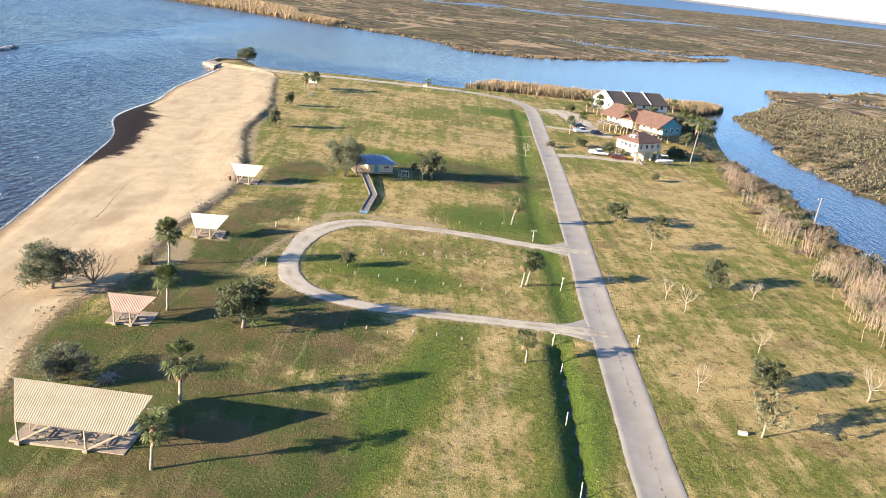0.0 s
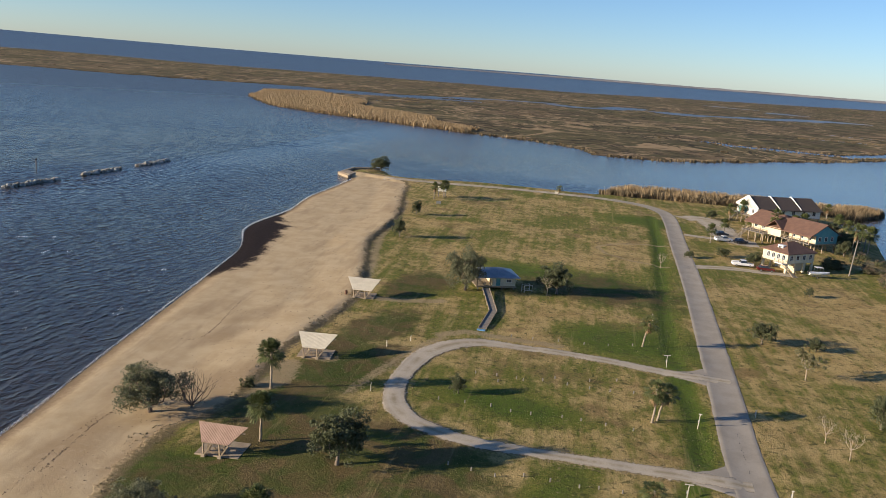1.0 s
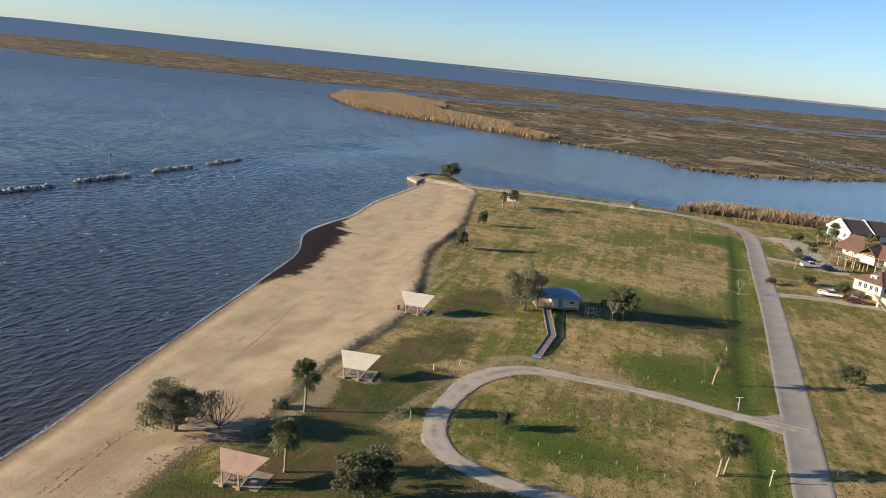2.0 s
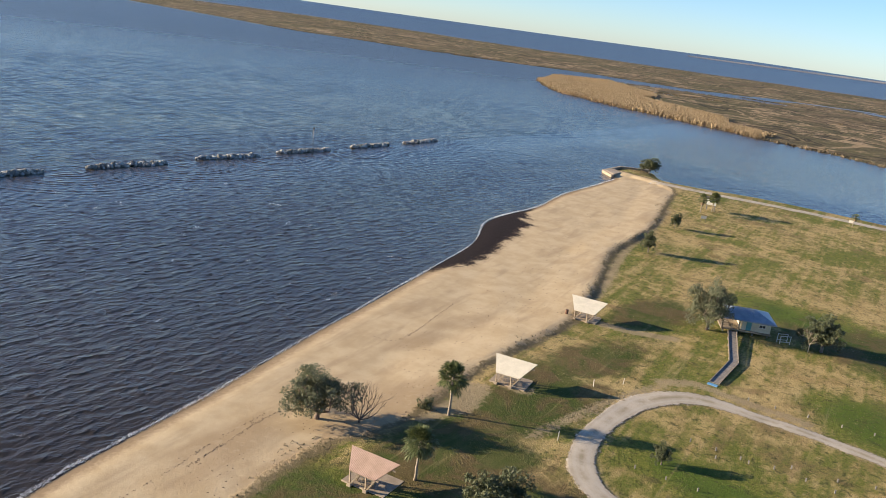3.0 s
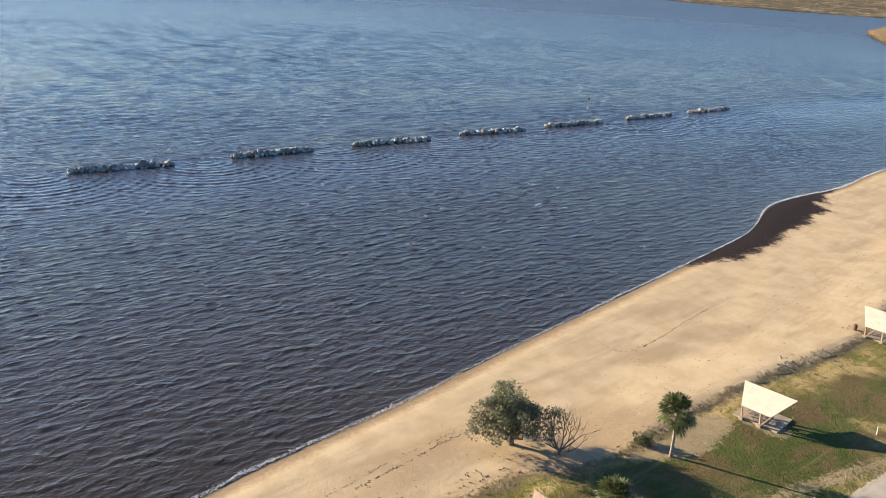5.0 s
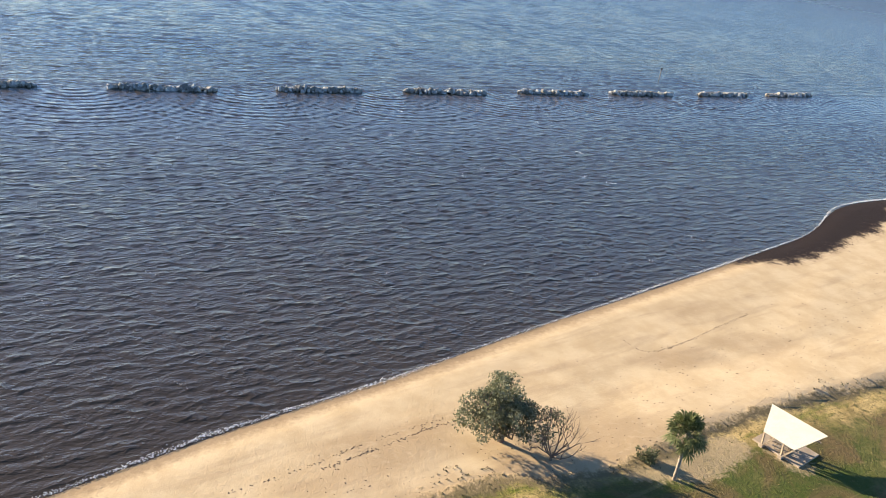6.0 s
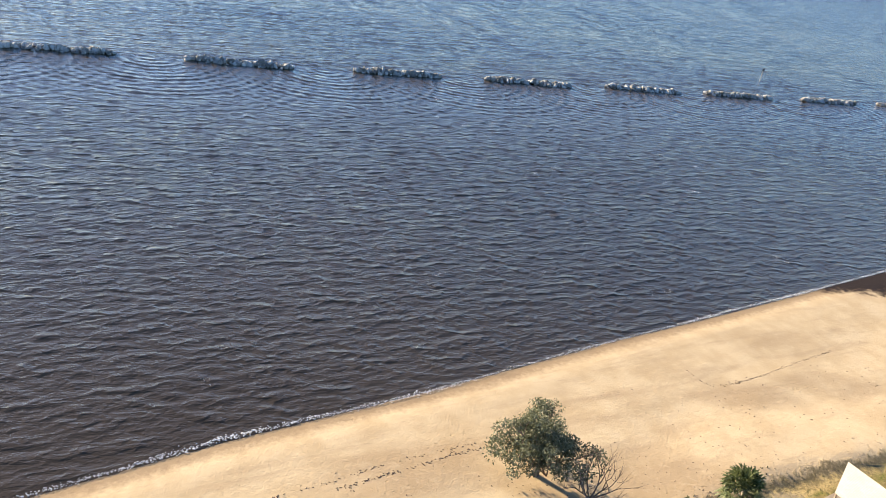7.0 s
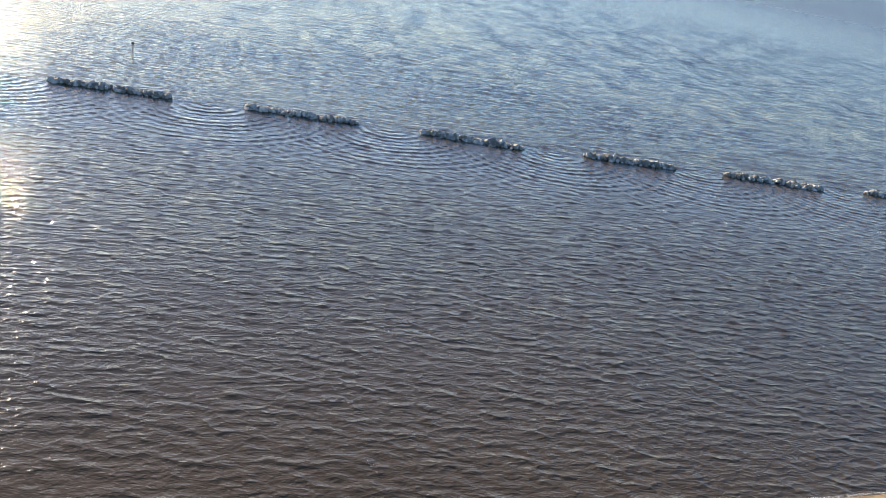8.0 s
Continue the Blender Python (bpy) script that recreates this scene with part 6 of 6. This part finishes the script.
def bulkhead():
    ob = thing("bulkhead", Matrix(), "low pale concrete bulkhead at the tip of the point", "sea wall")
    for a, b in (((-156, 312, 0.5), (-160.5, 331, 0.5)), ((-156, 312, 0.5), (-147, 306, 0.5)), ((-160.5, 331, 0.5), (-152, 341, 0.5))):
        part("wall_panel", beam(a, b, 1.0), CONCRETE, ob)
    part("cap", slab(bmesh.new(), [(-156, 313), (-148, 308), (-150, 316), (-156, 320)], 0.4, 1.12), CONCRETE, ob)


bulkhead()


# ------------------------------------------------ houses by the creek
def small_house():
    m = put_at(31.0, 256.4, 55)
    ob = thing("house", m, "two-storey cream house on arches with a brown hip roof", "house", "houses by the creek")
    L, W = 11.0, 8.4
    for x in (-5.2, -1.8, 1.8, 5.2):
        for y in (-3.9, 3.9):
            part("pier", boxed((0.6, 0.6, 2.7), (x, y, 1.3), bevel=0.04), CREAM_WALL, ob)
    part("store_wall", boxed((5.0, 6.0, 2.6), (2.2, 0.6, 1.3)), CREAM_WALL, ob)
    part("wall", boxed((L, W, 2.7), (0, 0, 4.05), bevel=0.03), CREAM_WALL, ob)
    part("roof", hip_roof(bmesh.new(), L + 1.2, W + 1.2, 5.4, 2.6, 3.0), BROWN_ROOF, ob)
    for k in range(4):
        window(ob, -L / 2 - 0.03, -2.9 + 1.7 * k, 4.3, 1.0, 1.4, -90)
    for k in range(4):
        window(ob, -4.0 + 2.6 * k, -W / 2 - 0.03, 4.3, 1.1, 1.3, 0)
    dormer = part("dormer", boxed((1.6, 1.8, 1.3), (-3.6, -0.4, 6.6)), WHITE_PAINT, ob, "white roof dormer")
    window(dormer, -4.43, -0.4, 6.7, 0.9, 0.7, -90)
    part("balcony", boxed((1.6, 3.0, 0.2), (-L / 2 - 0.8, -W / 2 + 1.6, 2.75)), WHITE_PAINT, ob)
    railing(ob, (-L / 2 - 1.55, -W / 2 + 0.2, 2.85), (-L / 2 - 1.55, -W / 2 + 3.0, 2.85))
    stairs(ob, -L / 2 - 0.9, -W / 2 - 3.8, 0.0, 2.8, 0)


def long_house():
    m = put_at(28.6, 298.0, -36.9)
    ob = thing("house", m, "long cream house on stilts with a red-brown roof and teal gable", "house", "houses by the creek")
    L, W, Z = 26.0, 11.0, 3.0
    for k in range(10):
        for y in (-5.2, 0, 5.2):
            part("stilt", boxed((0.3, 0.3, Z), (-L / 2 + 0.4 + k * (L - 0.8) / 9, y, Z / 2)), TIMBER, ob)
    part("floor_frame", boxed((L, W, 0.35), (0, 0, Z)), TIMBER, ob)
    part("wall", boxed((L - 0.2, W - 1.6, 2.6), (0, 0.8, Z + 1.45)), CREAM_WALL, ob)
    part("end_wall", boxed((0.14, W - 1.5, 2.66), (L / 2 - 0.05, 0.8, Z + 1.45)), TEAL_WALL, ob, "teal end wall")
    gable_wall(L / 2 + 0.02, W + 1.6, Z + 2.72, 3.1, TEAL_WALL, ob)
    gable_wall(-L / 2 - 0.02, W + 1.6, Z + 2.72, 3.1, CREAM_WALL, ob)
    part("roof", gable_roof(bmesh.new(), L + 1.0, W + 3.4, Z + 2.35, 3.7), BROWN_ROOF, ob)
    for k in range(9):
        part("porch_post", boxed((0.16, 0.16, 2.4), (-L / 2 + 0.2 + k * (L - 0.4) / 8, -W / 2 - 1.35, Z + 1.3)), TIMBER, ob)
    wing = gable_roof(bmesh.new(), 7.0, 6.2, Z + 2.7, 2.3)
    wing.transform(pose(-0.5, -4.3, 0, 0, 0, 90))
    part("cross_roof", wing, BROWN_ROOF, ob, "red-brown cross gable roof")
    part("wing_wall", boxed((5.2, 5.0, 2.6), (-0.5, -4.6, Z + 1.45)), CREAM_WALL, ob)
    part("deck", boxed((9.6, 3.0, 0.15), (-7.5, -7.8, Z + 0.08)), GREY_TIMBER, ob)
    for x in (-12.0, -9.0, -6.0, -3.0):
        part("stilt", boxed((0.3, 0.3, Z), (x, -9.0, Z / 2)), TIMBER, ob)
    railing(ob, (-12.2, -9.1, Z + 0.15), (-2.8, -9.1, Z + 0.15), 1.0, 1.9)
    for k in range(8):
        window(ob, -L / 2 + 2 + 3.1 * k, -W / 2 + 1.56, Z + 1.6, 1.2, 1.4, 0)
    for k in range(3):
        window(ob, L / 2 + 0.06, -2.4 + 2.8 * k, Z + 1.6, 1.1, 1.4, 90)
    part("deck", boxed((L, 2.2, 0.15), (0, -W / 2 - 0.4, Z + 0.1)), GREY_TIMBER, ob)
    railing(ob, (-L / 2, -W / 2 - 1.45, Z + 0.15), (L / 2, -W / 2 - 1.45, Z + 0.15), 1.0, 1.9)
    stairs(ob, -10.5, -W / 2 - 8.2, 0, Z + 0.1, 0, 1.4)
    stairs(ob, 6.0, -W / 2 - 6.0, 0, Z + 0.1, 0, 1.4)


def row_house():
    m = put_at(20.8, 342.5, 40)
    ob = thing("row_house", m, "row of three white and teal houses on stilts under dark roofs", "house", "houses by the creek")
    L, W, Z = 27.0, 13.0, 3.0
    for k in range(8):
        for y in (-6, 0, 6):
            part("stilt", boxed((0.35, 0.35, Z), (-L / 2 + 0.5 + k * (L - 1) / 7, y, Z / 2)), TIMBER, ob)
    part("floor_frame", boxed((L, W, 0.35), (0, 0, Z)), TIMBER, ob)
    part("wall", boxed((L - 0.2, W - 0.4, 3.0), (0, 0, Z + 1.65)), WHITE_PAINT, ob)
    part("end_wall", boxed((0.14, 5.0, 3.05), (-L / 2 + 0.04, 2.5, Z + 1.65)), TEAL_WALL, ob, "teal end wall")
    gable_wall(-L / 2 + 0.06, W, Z + 3.1, 3.4, WHITE_PAINT, ob)
    gable_wall(L / 2 - 0.06, W, Z + 3.1, 3.4, WHITE_PAINT, ob)
    part("roof", gable_roof(bmesh.new(), L - 0.4, W + 2.2, Z + 2.75, 3.75), DARK_ROOF, ob)
    for k in range(3):
        x = -L / 2 + k * L / 3
        bm = bmesh.new()
        prof = [(-W / 2 - 0.6, Z + 2.7), (-W / 2 - 0.6, Z + 3.45), (0, Z + 7.15), (W / 2 + 0.6, Z + 3.45), (W / 2 + 0.6, Z + 2.7), (0, Z + 6.2)]
        a = [bm.verts.new((x - 0.14, y, z)) for y, z in prof]
        b = [bm.verts.new((x + 0.14, y, z)) for y, z in prof]
        for s in (a[::-1], b):
            bm.faces.new((s[0], s[1], s[2], s[5]))
            bm.faces.new((s[2], s[3], s[4], s[5]))
        for i in range(6):
            bm.faces.new((a[i], a[(i + 1) % 6], b[(i + 1) % 6], b[i]))
        part("parapet", bm, WHITE_PAINT, ob, "white raised roof parapet")
    for k in range(6):
        window(ob, -L / 2 + 2.2 + 4.4 * k, -W / 2 + 0.18, Z + 1.8, 1.3, 1.5, 0)
    for k in range(3):
        window(ob, -L / 2 + 0.02, -4 + 3.6 * k, Z + 1.8, 1.2, 1.5, -90)
    part("deck", boxed((2.4, W, 0.15), (-L / 2 - 1.2, 0, Z + 0.1)), GREY_TIMBER, ob)
    railing(ob, (-L / 2 - 2.3, -W / 2, Z + 0.15), (-L / 2 - 2.3, W / 2, Z + 0.15))
    stairs(ob, -L / 2 - 6.4, 2.0, 0, Z + 0.1, -90, 1.4)


small_house()
long_house()
row_house()


# ------------------------------------------------ vehicles
def wheel(parent, x, y, r=0.36, w=0.24):
    t = part("tyre", tube(bmesh.new(), [(x, y - w / 2, r), (x, y - w / 2 + 0.04, r), (x, y + w / 2 - 0.04, r), (x, y + w / 2, r)], [r * 0.86, r, r, r * 0.86], 16), RUBBER, parent)
    part("rim", tube(bmesh.new(), [(x, y - w / 2 - 0.01, r), (x, y + w / 2 + 0.01, r)], r * 0.55, 12), STEEL, t)


def vehicle(name, x, y, turn, paint, label, category, pickup):
    ob = thing(name, put_at(x, y, turn, 1, 1, -0.06), label, category, "parked vehicles")
    half = 0.95
    if pickup:
        low = [(-2.9, 0.45), (2.85, 0.45), (2.9, 0.95), (1.3, 1.12), (-2.9, 1.12)]
        top = [(-0.75, 1.1), (1.35, 1.1), (0.75, 1.8), (-0.6, 1.8)]
        wheels = (-1.85, 1.85)
    else:
        low = [(-2.35, 0.4), (2.3, 0.4), (2.3, 0.85), (1.1, 1.0), (-2.35, 1.05)]
        top = [(-2.1, 1.0), (1.15, 1.0), (0.4, 1.55), (-1.6, 1.58)]
        wheels = (-1.45, 1.4)

    def body(prof, w, inset=0.0):
        bm = bmesh.new()
        a = [bm.verts.new((px, -w + (inset if pz > 1.2 else 0), pz)) for px, pz in prof]
        b = [bm.verts.new((px, w - (inset if pz > 1.2 else 0), pz)) for px, pz in prof]
        bm.faces.new(a)
        bm.faces.new(b[::-1])
        for i in range(len(prof)):
            bm.faces.new((a[i], b[i], b[(i + 1) % len(prof)], a[(i + 1) % len(prof)]))
        bmesh.ops.recalc_face_normals(bm, faces=bm.faces)
        bmesh.ops.bevel(bm, geom=list(bm.edges), offset=0.05, segments=1, affect="EDGES")
        return bm

    shell = part("body", body(low, half), paint, ob)
    part("cab_glass", body(top, half - 0.06, 0.16), WINDOW_GLASS, ob)
    tx = [p[0] for p in top if p[1] > 1.3]
    part("cab_roof", boxed((max(tx) - min(tx) + 0.1, 1.5, 0.08), ((max(tx) + min(tx)) / 2, 0, max(p[1] for p in top) + 0.02), bevel=0.03), paint, ob)
    if pickup:
        part("bed", boxed((1.85, 1.5, 0.04), (-1.85, 0, 1.13)), RUBBER, ob, "open dark truck bed")
        for s in (-1, 1):
            part("bed_side", boxed((2.05, 0.1, 0.28), (-1.85, 0.86 * s, 1.24), bevel=0.02), paint, ob)
    for s in (-1, 1):
        part("headlight", boxed((0.05, 0.35, 0.16), (low[1][0] + 0.04, 0.68 * s, 0.78)), STEEL, ob)
        for wx in wheels:
            wheel(ob, wx, 0.84 * s)


vehicle("pickup_truck", 9.8, 284.6, 38, WHITE_CAR, "white pickup truck parked on gravel by the stilt house", "truck", True)
vehicle("pickup_truck", 20.0, 249.6, 22, WHITE_CAR, "white pickup truck parked on the drive beside the small house", "truck", True)
vehicle("car", 26.3, 248.3, 20, RED_CAR, "dark red car parked under the small house", "car", False)
vehicle("car", 7.6, 294.5, 40, DARK_CAR, "dark car parked near the palms", "car", False)
vehicle("car", 14.9, 285.5, 45, DARK_CAR, "dark car parked beside the stairs", "car", False)


def boat():
    ob = thing("motor_boat", put_at(39.6, 250.8, 30, 1, 1, -0.02), "white motor boat with a canopy on its trailer", "boat")
    bm = bmesh.new()
    rings = []
    for x, w, z0, z1 in ((-2.8, 0.95, 0.75, 1.5), (0, 1.05, 0.7, 1.55), (1.8, 0.75, 0.8, 1.65), (3.0, 0.06, 1.3, 1.8)):
        rings.append([bm.verts.new(q) for q in ((x, -w, z1), (x, -w * 0.8, (z0 + z1) / 2), (x, 0, z0), (x, w * 0.8, (z0 + z1) / 2), (x, w, z1))])
    for a, b in zip(rings, rings[1:]):
        for i in range(4):
            bm.faces.new((a[i], a[i + 1], b[i + 1], b[i]))
        bm.faces.new((a[4], a[0], b[0], b[4]))
    bm.faces.new(rings[0][::-1])
    part("hull", bm, WHITE_CAR, ob)
    part("canopy", boxed((2.0, 1.7, 0.07), (-0.3, 0, 3.0), bevel=0.03), WHITE_PAINT, ob)
    for x in (-1.1, 0.6):
        for y in (-0.75, 0.75):
            part("canopy_pole", boxed((0.05, 0.05, 1.5), (x, y, 2.25)), STEEL, ob)
    part("outboard_motor", boxed((0.45, 0.4, 0.9), (-3.0, 0, 1.5), bevel=0.08), DARK_CAR, ob)
    part("trailer_frame", boxed((5.2, 0.12, 0.12), (0.4, 0, 0.55)), STEEL, ob)
    for s in (-1, 1):
        wheel(ob, -0.8, 1.0 * s, 0.32, 0.2)


boat()

# paved places by the houses, laid last
ribbon("drive", spline([(8, 238), (16.6, 243.5), (25, 246), (34, 249)], 1.5), 2.6, GRAVEL, "gravel drive to the small house", "drive", 0.035, 0.3, 5)
ribbon("parking", spline([(-10, 320), (-4, 326), (2, 316), (8, 300), (14, 288), (20, 288)], 1.5), 6.0, GRAVEL, "grey gravel parking place by the houses", "parking", 0.03, 0.5, 6)
ribbon("parking_link", spline([(-3, 286), (3, 287), (10, 288)], 1.5), 2.2, GRAVEL, "gravel link from the road to the parking", "drive", 0.036, 0.3, 7)
ribbon("road_apron_south", spline([(31, 110.6), (34.5, 111.7), (38.2, 113.2)], 0.6), lambda u: 1.7 + 6.0 * u**1.8, ASPHALT, "asphalt where the loop meets the road", "road", 0.028, 0.04, 9)
ribbon("road_apron_north", spline([(21.5, 148), (25, 149), (29, 150.6)], 0.6), lambda u: 1.7 + 6.0 * u**1.8, ASPHALT, "asphalt where the loop meets the road", "road", 0.028, 0.04, 10)
